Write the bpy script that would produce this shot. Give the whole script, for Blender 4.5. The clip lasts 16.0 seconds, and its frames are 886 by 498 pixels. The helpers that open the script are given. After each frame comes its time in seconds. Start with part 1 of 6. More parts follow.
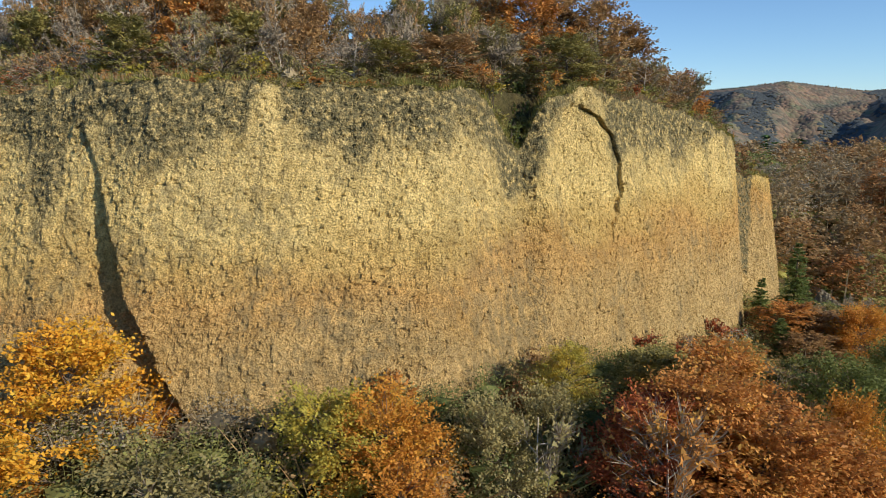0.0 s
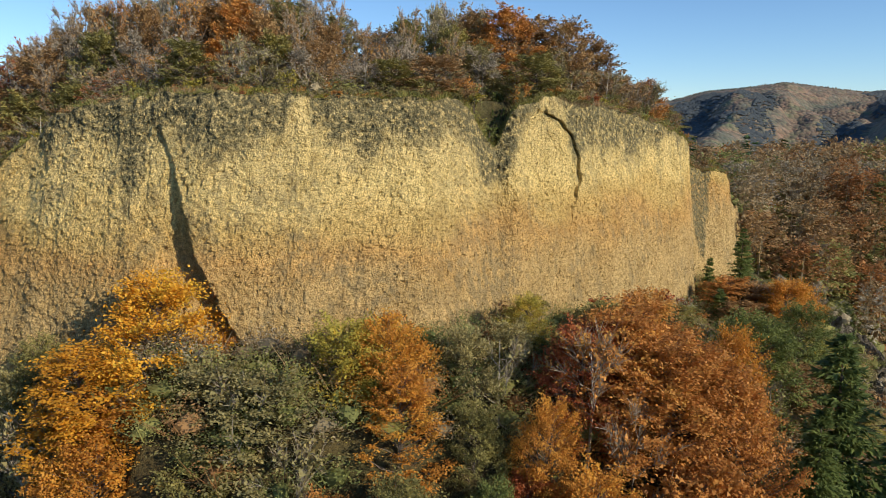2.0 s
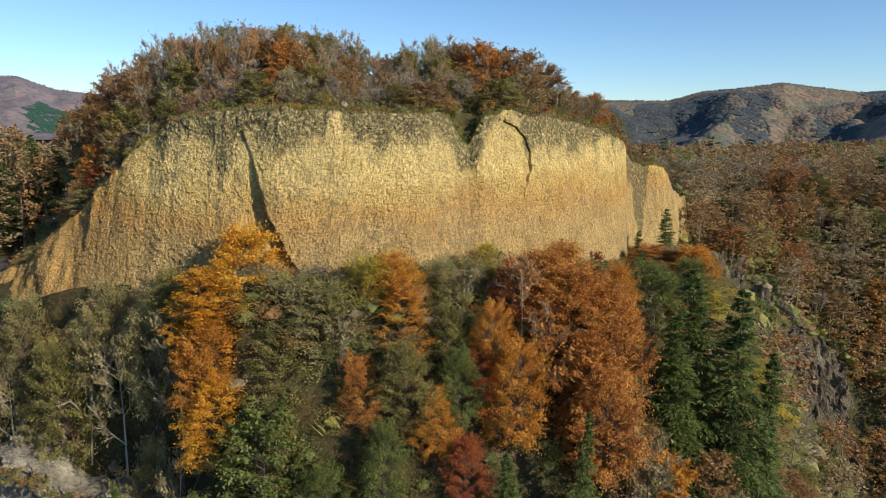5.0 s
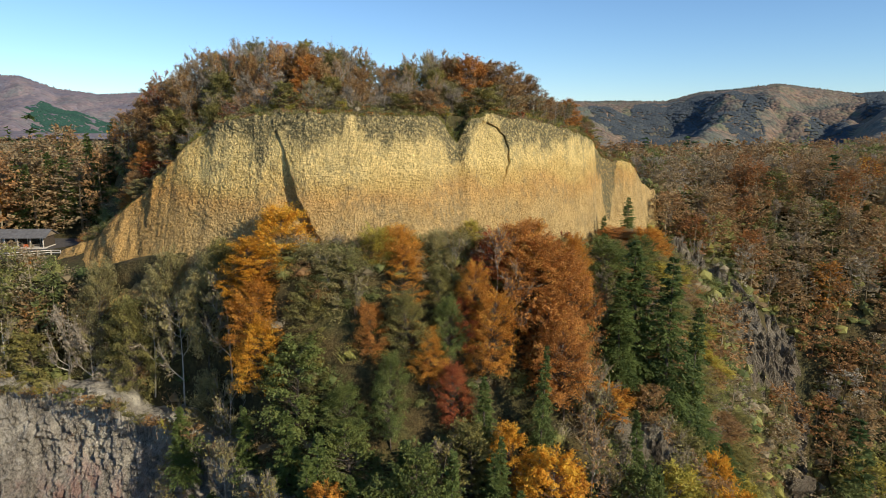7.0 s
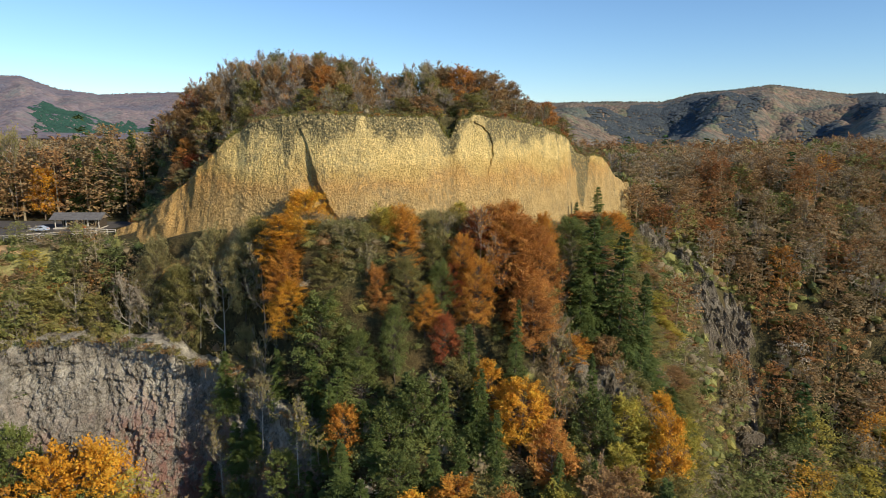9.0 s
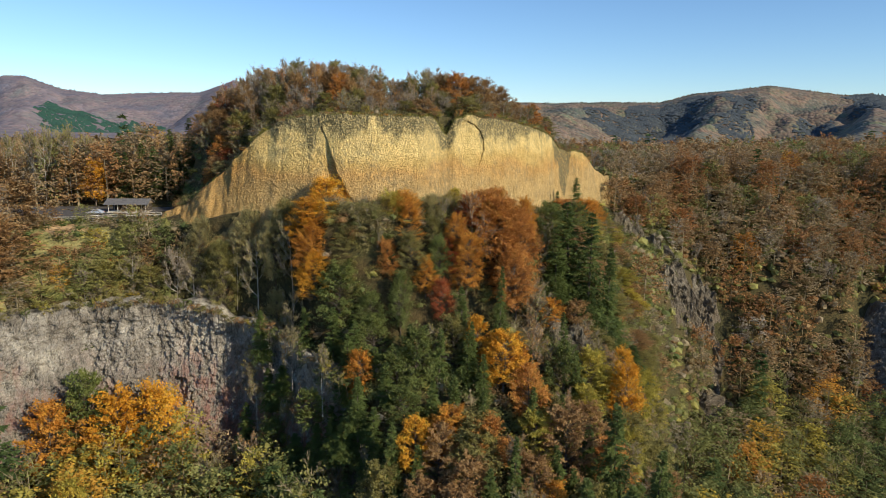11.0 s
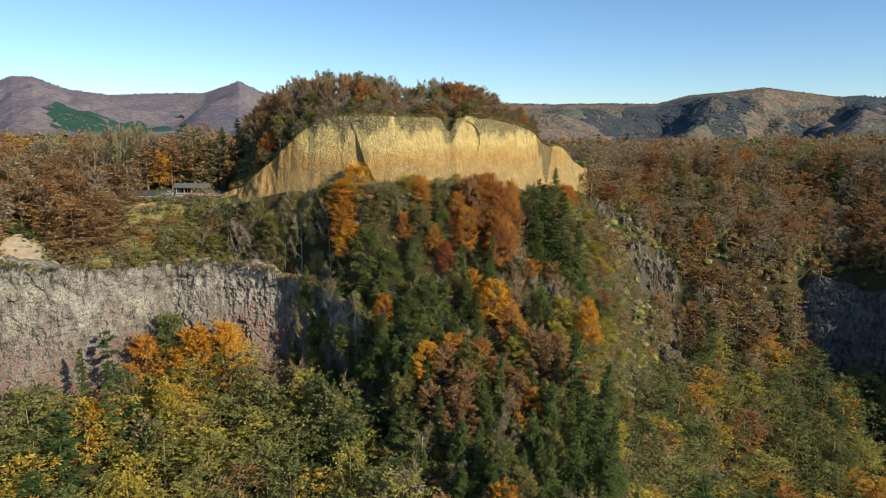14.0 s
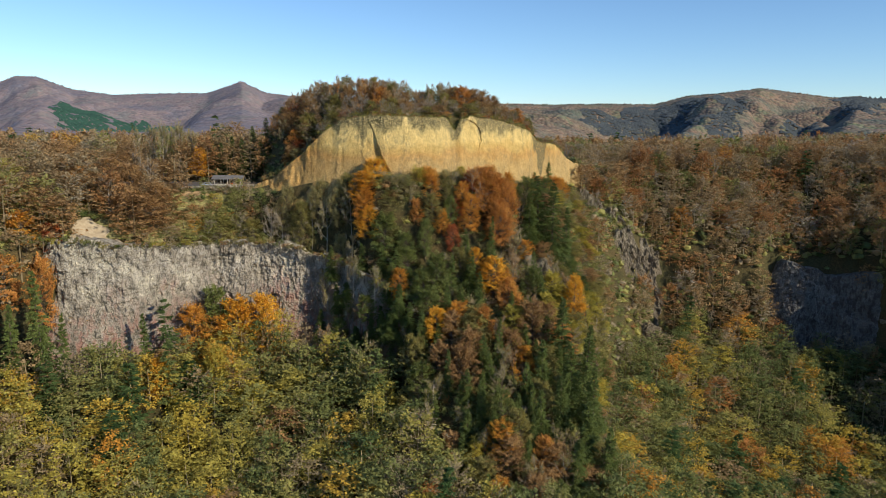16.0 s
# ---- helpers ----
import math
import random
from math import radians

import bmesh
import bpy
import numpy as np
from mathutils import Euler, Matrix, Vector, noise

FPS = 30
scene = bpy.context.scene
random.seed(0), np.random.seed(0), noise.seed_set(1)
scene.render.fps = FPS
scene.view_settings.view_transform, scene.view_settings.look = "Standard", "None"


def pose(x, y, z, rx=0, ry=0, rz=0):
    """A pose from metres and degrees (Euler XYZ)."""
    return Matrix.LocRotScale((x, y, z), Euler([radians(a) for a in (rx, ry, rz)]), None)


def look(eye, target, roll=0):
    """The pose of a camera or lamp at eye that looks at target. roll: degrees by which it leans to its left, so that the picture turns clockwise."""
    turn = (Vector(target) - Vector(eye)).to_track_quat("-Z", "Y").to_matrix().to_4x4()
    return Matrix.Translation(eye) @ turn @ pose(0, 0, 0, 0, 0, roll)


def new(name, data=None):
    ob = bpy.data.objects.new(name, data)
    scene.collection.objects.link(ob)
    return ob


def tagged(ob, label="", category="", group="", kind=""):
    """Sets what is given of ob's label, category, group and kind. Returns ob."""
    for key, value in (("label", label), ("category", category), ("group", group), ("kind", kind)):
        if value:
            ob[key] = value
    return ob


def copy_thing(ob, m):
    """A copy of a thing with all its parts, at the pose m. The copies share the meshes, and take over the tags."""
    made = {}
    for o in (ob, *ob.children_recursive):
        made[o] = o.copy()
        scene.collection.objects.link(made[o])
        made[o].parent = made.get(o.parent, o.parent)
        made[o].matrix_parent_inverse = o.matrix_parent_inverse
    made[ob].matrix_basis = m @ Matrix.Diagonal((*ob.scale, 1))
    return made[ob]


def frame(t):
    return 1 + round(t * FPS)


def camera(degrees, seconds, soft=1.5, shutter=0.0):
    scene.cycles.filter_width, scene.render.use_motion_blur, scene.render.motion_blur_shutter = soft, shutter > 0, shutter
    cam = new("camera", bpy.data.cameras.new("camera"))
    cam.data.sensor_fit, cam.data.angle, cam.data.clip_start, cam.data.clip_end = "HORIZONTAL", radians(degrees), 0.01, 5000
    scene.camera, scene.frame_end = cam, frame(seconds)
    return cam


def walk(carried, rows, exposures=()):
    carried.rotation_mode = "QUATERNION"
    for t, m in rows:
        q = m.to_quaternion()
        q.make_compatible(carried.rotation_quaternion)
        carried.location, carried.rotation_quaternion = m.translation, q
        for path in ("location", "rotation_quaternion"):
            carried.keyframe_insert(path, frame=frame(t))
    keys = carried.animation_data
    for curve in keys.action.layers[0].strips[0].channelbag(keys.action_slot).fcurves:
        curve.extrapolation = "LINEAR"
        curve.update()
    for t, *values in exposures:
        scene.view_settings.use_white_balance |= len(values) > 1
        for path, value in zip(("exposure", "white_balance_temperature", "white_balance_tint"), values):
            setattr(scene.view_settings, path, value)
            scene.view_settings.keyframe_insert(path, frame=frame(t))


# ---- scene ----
cam = camera(66.2, 16.0, soft=0.55)
METRES, EYE, TILT, LEAN, TURN = 220.0, 100.0, -10.4, 0.0, 0.0
ROWS = [
    (0.0, 0.0, 0.0, 0.0, -0.0, -0.0, -0.0),
    (0.5, 0.0013, -0.0147, -0.0025, 0.21, 0.0, -0.11),
    (1.0, 0.0026, -0.0318, -0.0052, 0.2, -0.03, -0.14),
    (1.5, 0.0038, -0.051, -0.0085, 0.14, -0.02, -0.14),
    (2.0, 0.0052, -0.0721, -0.012, 0.14, -0.02, -0.16),
    (2.5, 0.0065, -0.0947, -0.0154, 0.16, -0.04, -0.18),
    (3.0, 0.0081, -0.1185, -0.019, 0.18, -0.06, -0.21),
    (3.5, 0.0098, -0.1435, -0.0228, 0.2, -0.07, -0.22),
    (4.0, 0.0117, -0.1695, -0.0266, 0.23, -0.1, -0.24),
    (6.5, 0.0192, -0.3085, -0.0498, 0.23, -0.1, -0.36),
    (7.0, 0.0208, -0.3381, -0.0549, 0.22, -0.11, -0.38),
    (7.5, 0.022, -0.3684, -0.0603, 0.13, -0.11, -0.36),
    (8.0, 0.0236, -0.3996, -0.0661, 0.11, -0.1, -0.36),
    (8.5, 0.025, -0.431, -0.0723, 0.11, -0.09, -0.37),
    (9.0, 0.0263, -0.4629, -0.0786, 0.12, -0.08, -0.4),
    (11.5, 0.0303, -0.6323, -0.1119, 0.17, -0.04, -0.51),
    (12.0, 0.0302, -0.669, -0.119, 0.17, -0.02, -0.53),
    (12.5, 0.0299, -0.7067, -0.1262, 0.18, -0.02, -0.55),
    (13.0, 0.0292, -0.7453, -0.1337, 0.19, -0.02, -0.56),
    (13.5, 0.0281, -0.7845, -0.1415, 0.2, -0.02, -0.58),
    (14.0, 0.0263, -0.823, -0.1489, 0.22, 0.0, -0.59),
    (14.5, 0.0238, -0.8629, -0.1566, 0.21, -0.01, -0.6),
    (15.0, 0.0211, -0.903, -0.1645, 0.21, -0.0, -0.62),
    (15.5, 0.0183, -0.9428, -0.1719, 0.22, -0.0, -0.64),
    (16.0, 0.0157, -0.9824, -0.1796, 0.22, 0.0, -0.65),
]
walk(cam, [(t, pose(0, 0, EYE, TILT, LEAN, TURN) @ pose(METRES * x, METRES * y, METRES * z, 90 + pitch, roll, yaw)) for t, x, y, z, yaw, pitch, roll in ROWS])

# ---------------------------------------------------------------- light
SUN = Vector((0.725, -0.525, 0.455)).normalized()
world = bpy.data.worlds.new("world")
scene.world = world
world.use_nodes = True
wn = world.node_tree.nodes
sky = wn.new("ShaderNodeTexSky")
sky.sky_type, sky.sun_disc = "NISHITA", False
sky.sun_elevation = math.asin(SUN.z)
sky.sun_rotation = math.atan2(SUN.x, SUN.y)
sky.air_density, sky.dust_density, sky.ozone_density = 0.85, 0.0, 4.0
wn["Background"].inputs["Strength"].default_value = 0.140
tone = wn.new("ShaderNodeMix")
tone.data_type, tone.blend_type = "RGBA", "MULTIPLY"
tone.inputs[0].default_value, tone.inputs[7].default_value = 1.0, (0.885, 0.985, 1.05, 1)
world.node_tree.links.new(sky.outputs[0], tone.inputs[6])
world.node_tree.links.new(tone.outputs[2], wn["Background"].inputs["Color"])
sun = new("sun", bpy.data.lights.new("sun", "SUN"))
sun.data.energy, sun.data.angle, sun.data.color = 5.0, radians(0.6), (1.0, 0.87, 0.68)
sun.matrix_world = look((0, 0, 300), Vector((0, 0, 300)) - SUN)
scene.view_settings.exposure = 0.0

# ---------------------------------------------------------------- numbers
rng = np.random.default_rng(7)


def hash2(ix, iy, seed):
    h = (ix.astype(np.int64) * 374761393 + iy.astype(np.int64) * 668265263 + seed * 974711) & 0x7FFFFFFF
    h = ((h ^ (h >> 13)) * 1274126177) & 0x7FFFFFFF
    return ((h ^ (h >> 16)) & 0xFFFF) / 65535.0


def vnoise(x, y, seed=0):
    """Smooth value noise, -1 to 1."""
    x, y = np.broadcast_arrays(np.asarray(x, float), np.asarray(y, float))
    ix, iy = np.floor(x), np.floor(y)
    fx, fy = x - ix, y - iy
    fx, fy = fx * fx * (3 - 2 * fx), fy * fy * (3 - 2 * fy)
    a, b = hash2(ix, iy, seed), hash2(ix + 1, iy, seed)
    c, d = hash2(ix, iy + 1, seed), hash2(ix + 1, iy + 1, seed)
    return 2 * ((a * (1 - fx) + b * fx) * (1 - fy) + (c * (1 - fx) + d * fx) * fy) - 1


def fbm(x, y, seed=0, octaves=4, gain=0.5):
    total, amp = 0.0, 1.0
    for k in range(octaves):
        total = total + amp * vnoise(x * 2 ** k + 17.3 * k, y * 2 ** k - 9.1 * k, seed + k)
        amp *= gain
    return total


def smooth(a, b, x):
    t = np.clip((x - a) / (b - a), 0, 1)
    return t * t * (3 - 2 * t)


# ---------------------------------------------------------------- materials
def material(name, rough=0.9):
    m = bpy.data.materials.new(name)
    m.use_nodes = True
    n = m.node_tree.nodes
    n["Principled BSDF"].inputs["Roughness"].default_value = rough
    n["Principled BSDF"].inputs["Specular IOR Level"].default_value = 0.25
    return m, n, m.node_tree.links, n["Principled BSDF"]


def ramp_node(n, stops):
    r = n.new("ShaderNodeValToRGB")
    while len(r.color_ramp.elements) < len(stops):
        r.color_ramp.elements.new(0.5)
    for e, (p, c) in zip(r.color_ramp.elements, stops):
        e.position, e.color = p, (*c, 1)
    return r


def noise_node(n, links, vector, scale, detail=4.0, rough=0.55):
    t = n.new("ShaderNodeTexNoise")
    t.inputs["Scale"].default_value, t.inputs["Detail"].default_value, t.inputs["Roughness"].default_value = scale, detail, rough
    if vector is not None:
        links.new(vector, t.inputs["Vector"])
    return t


def mix_node(n, links, kind, fac, a, b):
    m = n.new("ShaderNodeMix")
    m.data_type, m.blend_type = "RGBA", kind
    for value, socket in ((fac, m.inputs[0]), (a, m.inputs[6]), (b, m.inputs[7])):
        if isinstance(value, (int, float)):
            socket.default_value = value
        elif isinstance(value, tuple):
            socket.default_value = (*value, 1)
        else:
            links.new(value, socket)
    return m.outputs[2]


def math_node(n, links, op, a, b=0.0, c=0.0, clamp=False):
    m = n.new("ShaderNodeMath")
    m.operation, m.use_clamp = op, clamp
    for value, socket in zip((a, b, c), m.inputs):
        if isinstance(value, (int, float)):
            socket.default_value = value
        else:
            links.new(value, socket)
    return m.outputs[0]


def span_node(n, links, value, a, b):
    m = n.new("ShaderNodeMapRange")
    m.interpolation_type = "SMOOTHSTEP"
    links.new(value, m.inputs["Value"])
    m.inputs["From Min"].default_value, m.inputs["From Max"].default_value = a, b
    return m.outputs["Result"]


def bump_node(n, links, bsdf, height, distance, strength=1.0):
    b = n.new("ShaderNodeBump")
    b.inputs["Distance"].default_value, b.inputs["Strength"].default_value = distance, strength
    links.new(height, b.inputs["Height"])
    links.new(b.outputs[0], bsdf.inputs["Normal"])


def stretched(n, links, sx, sy, sz):
    c = n.new("ShaderNodeTexCoord")
    m = n.new("ShaderNodeMapping")
    m.inputs["Scale"].default_value = (sx, sy, sz)
    links.new(c.outputs["Object"], m.inputs["Vector"])
    return m.outputs[0]


def leafy(n, links, bsdf, colour, through_):
    """Some light through the leaves."""
    tr = n.new("ShaderNodeBsdfTranslucent")
    links.new(colour, tr.inputs["Color"])
    mx = n.new("ShaderNodeMixShader")
    mx.inputs[0].default_value = through_
    links.new(bsdf.outputs[0], mx.inputs[1])
    links.new(tr.outputs[0], mx.inputs[2])
    links.new(mx.outputs[0], n["Material Output"].inputs["Surface"])


def leaf_material(name, dark, light, accent=None):
    """Leaves: each leaf and each tree a little different."""
    m, n, links, bsdf = material(name, 0.6)
    geo, info = n.new("ShaderNodeNewGeometry"), n.new("ShaderNodeObjectInfo")
    accent = accent or light
    r = ramp_node(n, [(0.0, dark), (0.62, light), (1.0, accent)])
    patch = n.new("ShaderNodeAttribute")
    patch.attribute_name = "tint"
    f = math_node(n, links, "MULTIPLY_ADD", info.outputs["Random"], 0.28, -0.12)
    f = math_node(n, links, "MULTIPLY_ADD", patch.outputs["Fac"], 0.62, f)
    links.new(math_node(n, links, "MULTIPLY_ADD", geo.outputs["Random Per Island"], 0.38, f, clamp=True), r.inputs[0])
    links.new(r.outputs[0], bsdf.inputs["Base Color"])
    leafy(n, links, bsdf, r.outputs[0], 0.3)
    return m


HUES = {
    "orange": ((0.33, 0.13, 0.02), (0.67, 0.32, 0.055)),
    "gold": ((0.42, 0.19, 0.018), (0.80, 0.42, 0.045)),
    "rust": ((0.31, 0.13, 0.032), (0.62, 0.29, 0.075)),
    "red": ((0.20, 0.05, 0.022), (0.44, 0.13, 0.05)),
    "brown": ((0.19, 0.11, 0.045), (0.44, 0.27, 0.115)),
    "olive": ((0.11, 0.108, 0.035), (0.30, 0.27, 0.09)),
    "lime": ((0.22, 0.20, 0.03), (0.48, 0.42, 0.08)),
    "green": ((0.06, 0.085, 0.022), (0.18, 0.215, 0.06)),
    "grey": ((0.155, 0.138, 0.058), (0.37, 0.325, 0.14)),
    "fir": ((0.042, 0.07, 0.022), (0.165, 0.215, 0.06)),
    "twig": ((0.15, 0.12, 0.08), (0.40, 0.34, 0.25)),
}
ACCENT = {"orange": (0.70, 0.42, 0.06), "gold": (0.74, 0.50, 0.06), "rust": (0.68, 0.40, 0.09), "red": (0.55, 0.22, 0.06), "brown": (0.50, 0.34, 0.15), "olive": (0.40, 0.34, 0.09), "lime": (0.60, 0.42, 0.06), "green": (0.22, 0.25, 0.065), "grey": (0.44, 0.37, 0.15)}
LEAF = {k: leaf_material("leaf_" + k, a_, b_, ACCENT.get(k)) for k, (a_, b_) in HUES.items()}


def bark_material(name, a, b):
    m, n, links, bsdf = material(name, 0.95)
    t = noise_node(n, links, stretched(n, links, 6, 6, 1.2), 2.0, 5)
    r = ramp_node(n, [(0.3, a), (0.7, b)])
    links.new(t.outputs[0], r.inputs[0])
    links.new(r.outputs[0], bsdf.inputs["Base Color"])
    bump_node(n, links, bsdf, t.outputs[0], 0.03)
    return m


BARK = bark_material("bark", (0.07, 0.055, 0.04), (0.22, 0.18, 0.14))
PALE_BARK = bark_material("pale_bark", (0.30, 0.265, 0.21), (0.62, 0.56, 0.46))


def forest_material(name, light=(1.0, 1.0, 1.0)):
    """Joined far trees: one tint for each tree, leaves a little uneven."""
    m, n, links, bsdf = material(name, 0.7)
    a = n.new("ShaderNodeAttribute")
    a.attribute_name = "tint"
    geo = n.new("ShaderNodeNewGeometry")
    r = ramp_node(n, [(0.0, (0.36, 0.32, 0.24)), (0.14, (0.33, 0.26, 0.145)), (0.28, (0.345, 0.22, 0.095)), (0.42, (0.36, 0.165, 0.055)),
                      (0.55, (0.56, 0.28, 0.045)), (0.66, (0.46, 0.37, 0.06)), (0.78, (0.29, 0.275, 0.085)), (0.88, (0.165, 0.19, 0.06)), (1.0, (0.055, 0.10, 0.03))])
    links.new(a.outputs["Fac"], r.inputs[0])
    v = ramp_node(n, [(0.0, (0.74, 0.74, 0.74)), (1.0, (1.28, 1.28, 1.28))])
    links.new(geo.outputs["Random Per Island"], v.inputs[0])
    colour = mix_node(n, links, "MULTIPLY", 1.0, mix_node(n, links, "MULTIPLY", 1.0, r.outputs[0], v.outputs[0]), light)
    links.new(colour, bsdf.inputs["Base Color"])
    leafy(n, links, bsdf, colour, 0.3)
    return m


FOREST, TUFT = forest_material("forest_leaves", (1.10, 1.13, 1.18)), forest_material("edge_grass")


def ground_material():
    m, n, links, bsdf = material("forest_floor", 0.95)
    co = n.new("ShaderNodeTexCoord").outputs["Object"]
    big, fine = noise_node(n, links, co, 0.06, 5), noise_node(n, links, co, 1.4, 6, 0.65)
    r = ramp_node(n, [(0.3, (0.04, 0.04, 0.018)), (0.46, (0.075, 0.068, 0.028)), (0.58, (0.095, 0.07, 0.03)), (0.72, (0.075, 0.085, 0.03))])
    links.new(big.outputs[0], r.inputs[0])
    v = ramp_node(n, [(0.3, (0.45, 0.45, 0.45)), (0.7, (1.5, 1.45, 1.35))])
    links.new(fine.outputs[0], v.inputs[0])
    links.new(mix_node(n, links, "MULTIPLY", 1.0, r.outputs[0], v.outputs[0]), bsdf.inputs["Base Color"])
    bump_node(n, links, bsdf, fine.outputs[0], 0.5)
    return m


def tephra_material():
    """Bedded pumice and ash: cream above, orange lower down, lichen-grey under the turf, stained in streaks."""
    m, n, links, bsdf = material("tephra", 0.95)
    co = n.new("ShaderNodeTexCoord").outputs["Object"]
    sep = n.new("ShaderNodeSeparateXYZ")
    links.new(co, sep.inputs[0])
    wob = noise_node(n, links, stretched(n, links, 0.09, 0.09, 0.16), 1.0, 4)
    level = math_node(n, links, "MULTIPLY_ADD", wob.outputs[0], 12.0, -6.0)
    z = math_node(n, links, "ADD", sep.outputs["Z"], level)
    bed = ramp_node(n, [(0.0, (0.59, 0.43, 0.195)), (0.22, (0.61, 0.425, 0.18)), (0.38, (0.64, 0.40, 0.145)), (0.54, (0.70, 0.50, 0.185)), (0.70, (0.84, 0.655, 0.275)), (1.0, (0.78, 0.62, 0.28))])
    links.new(span_node(n, links, z, 76.0, 104.0), bed.inputs[0])
    # clasts: pale and dark lumps, darker where the bump dips
    vor = n.new("ShaderNodeTexVoronoi")
    vor.inputs["Scale"].default_value = 5.5
    links.new(co, vor.inputs["Vector"])
    grain = noise_node(n, links, co, 7.0, 5, 0.72)
    g = ramp_node(n, [(0.30, (0.30, 0.27, 0.23)), (0.43, (0.80, 0.78, 0.75)), (0.55, (1.08, 1.08, 1.06)), (0.72, (1.45, 1.45, 1.42))])
    links.new(grain.outputs[0], g.inputs[0])
    col = mix_node(n, links, "MULTIPLY", 0.85, bed.outputs[0], g.outputs[0])
    clast = noise_node(n, links, co, 2.3, 4, 0.72)
    cl = ramp_node(n, [(0.33, (0.42, 0.38, 0.31)), (0.43, (0.84, 0.82, 0.78)), (0.54, (1.03, 1.03, 1.02)), (0.70, (1.26, 1.26, 1.24))])
    links.new(clast.outputs[0], cl.inputs[0])
    col = mix_node(n, links, "MULTIPLY", 0.8, col, cl.outputs[0])
    mott = noise_node(n, links, stretched(n, links, 0.40, 0.40, 0.30), 1.0, 6, 0.65)
    mr = ramp_node(n, [(0.32, (0.76, 0.73, 0.66)), (0.5, (1.0, 1.0, 1.0)), (0.68, (1.16, 1.16, 1.18))])
    links.new(mott.outputs[0], mr.inputs[0])
    col = mix_node(n, links, "MULTIPLY", 0.8, col, mr.outputs[0])
    right = span_node(n, links, math_node(n, links, "MULTIPLY_ADD", wob.outputs[0], 10.0, sep.outputs["X"]), 6.0, 18.0)
    col = mix_node(n, links, "MULTIPLY", right, col, (0.95, 0.945, 0.92))
    flank = span_node(n, links, math_node(n, links, "MULTIPLY_ADD", wob.outputs[0], 20.0, sep.outputs["X"]), -24.0, -48.0)
    col = mix_node(n, links, "MULTIPLY", flank, col, (0.95, 0.84, 0.68))
    # streaked grey staining
    streak = noise_node(n, links, stretched(n, links, 0.16, 0.16, 0.09), 1.0, 7, 0.68)
    fleck = noise_node(n, links, stretched(n, links, 1.0, 1.0, 0.55), 1.1, 5, 0.7)
    st = math_node(n, links, "MULTIPLY", span_node(n, links, streak.outputs[0], 0.47, 0.62), span_node(n, links, fleck.outputs[0], 0.42, 0.60))
    under = math_node(n, links, "DIVIDE", math_node(n, links, "SUBTRACT", sep.outputs["X"], 4.0), 5.0)
    under = math_node(n, links, "SUBTRACT", 1.0, math_node(n, links, "MULTIPLY", under, under), clamp=True)
    st = math_node(n, links, "MULTIPLY", math_node(n, links, "MULTIPLY_ADD", math_node(n, links, "MULTIPLY", under, span_node(n, links, fleck.outputs[0], 0.40, 0.58)), 0.7, st, clamp=True), 0.62)
    col = mix_node(n, links, "MIX", st, col, (0.25, 0.205, 0.11))
    # lichen and soil crust under the edge
    edge = noise_node(n, links, stretched(n, links, 0.26, 0.26, 0.17), 1.0, 7, 0.68)
    e = math_node(n, links, "MULTIPLY_ADD", edge.outputs[0], 15.0, -7.5)
    for cx, wx_, amount in ((6.5, 3.0, 4.5), (49.3, 3.2, 15.0), (46.4, 3.6, 11.0), (25.0, 16.0, 1.6), (-29.5, 1.8, 5.0), (13.3, 3.4, -6.0), (-13.0, 1.5, -5.0)):
        k = math_node(n, links, "DIVIDE", math_node(n, links, "SUBTRACT", sep.outputs["X"], cx), wx_)
        k = math_node(n, links, "SUBTRACT", 1.0, math_node(n, links, "MULTIPLY", k, k), clamp=True)
        e = math_node(n, links, "MULTIPLY_ADD", k, amount, e)
    lich = span_node(n, links, math_node(n, links, "ADD", sep.outputs["Z"], e), 96.6, 100.0)
    fl2 = noise_node(n, links, co, 1.9, 5, 0.72)
    lich = math_node(n, links, "MULTIPLY", lich, span_node(n, links, fl2.outputs[0], 0.33, 0.55))
    crust = ramp_node(n, [(0.36, (0.068, 0.06, 0.03)), (0.52, (0.18, 0.16, 0.082)), (0.70, (0.37, 0.325, 0.18))])
    links.new(grain.outputs[0], crust.inputs[0])
    col = mix_node(n, links, "MIX", lich, col, crust.outputs[0])
    links.new(col, bsdf.inputs["Base Color"])
    h = math_node(n, links, "MULTIPLY_ADD", clast.outputs[0], 0.9, math_node(n, links, "MULTIPLY_ADD", vor.outputs["Distance"], -0.4, grain.outputs[0]))
    bump_node(n, links, bsdf, h, 0.33, 1.0)
    return m


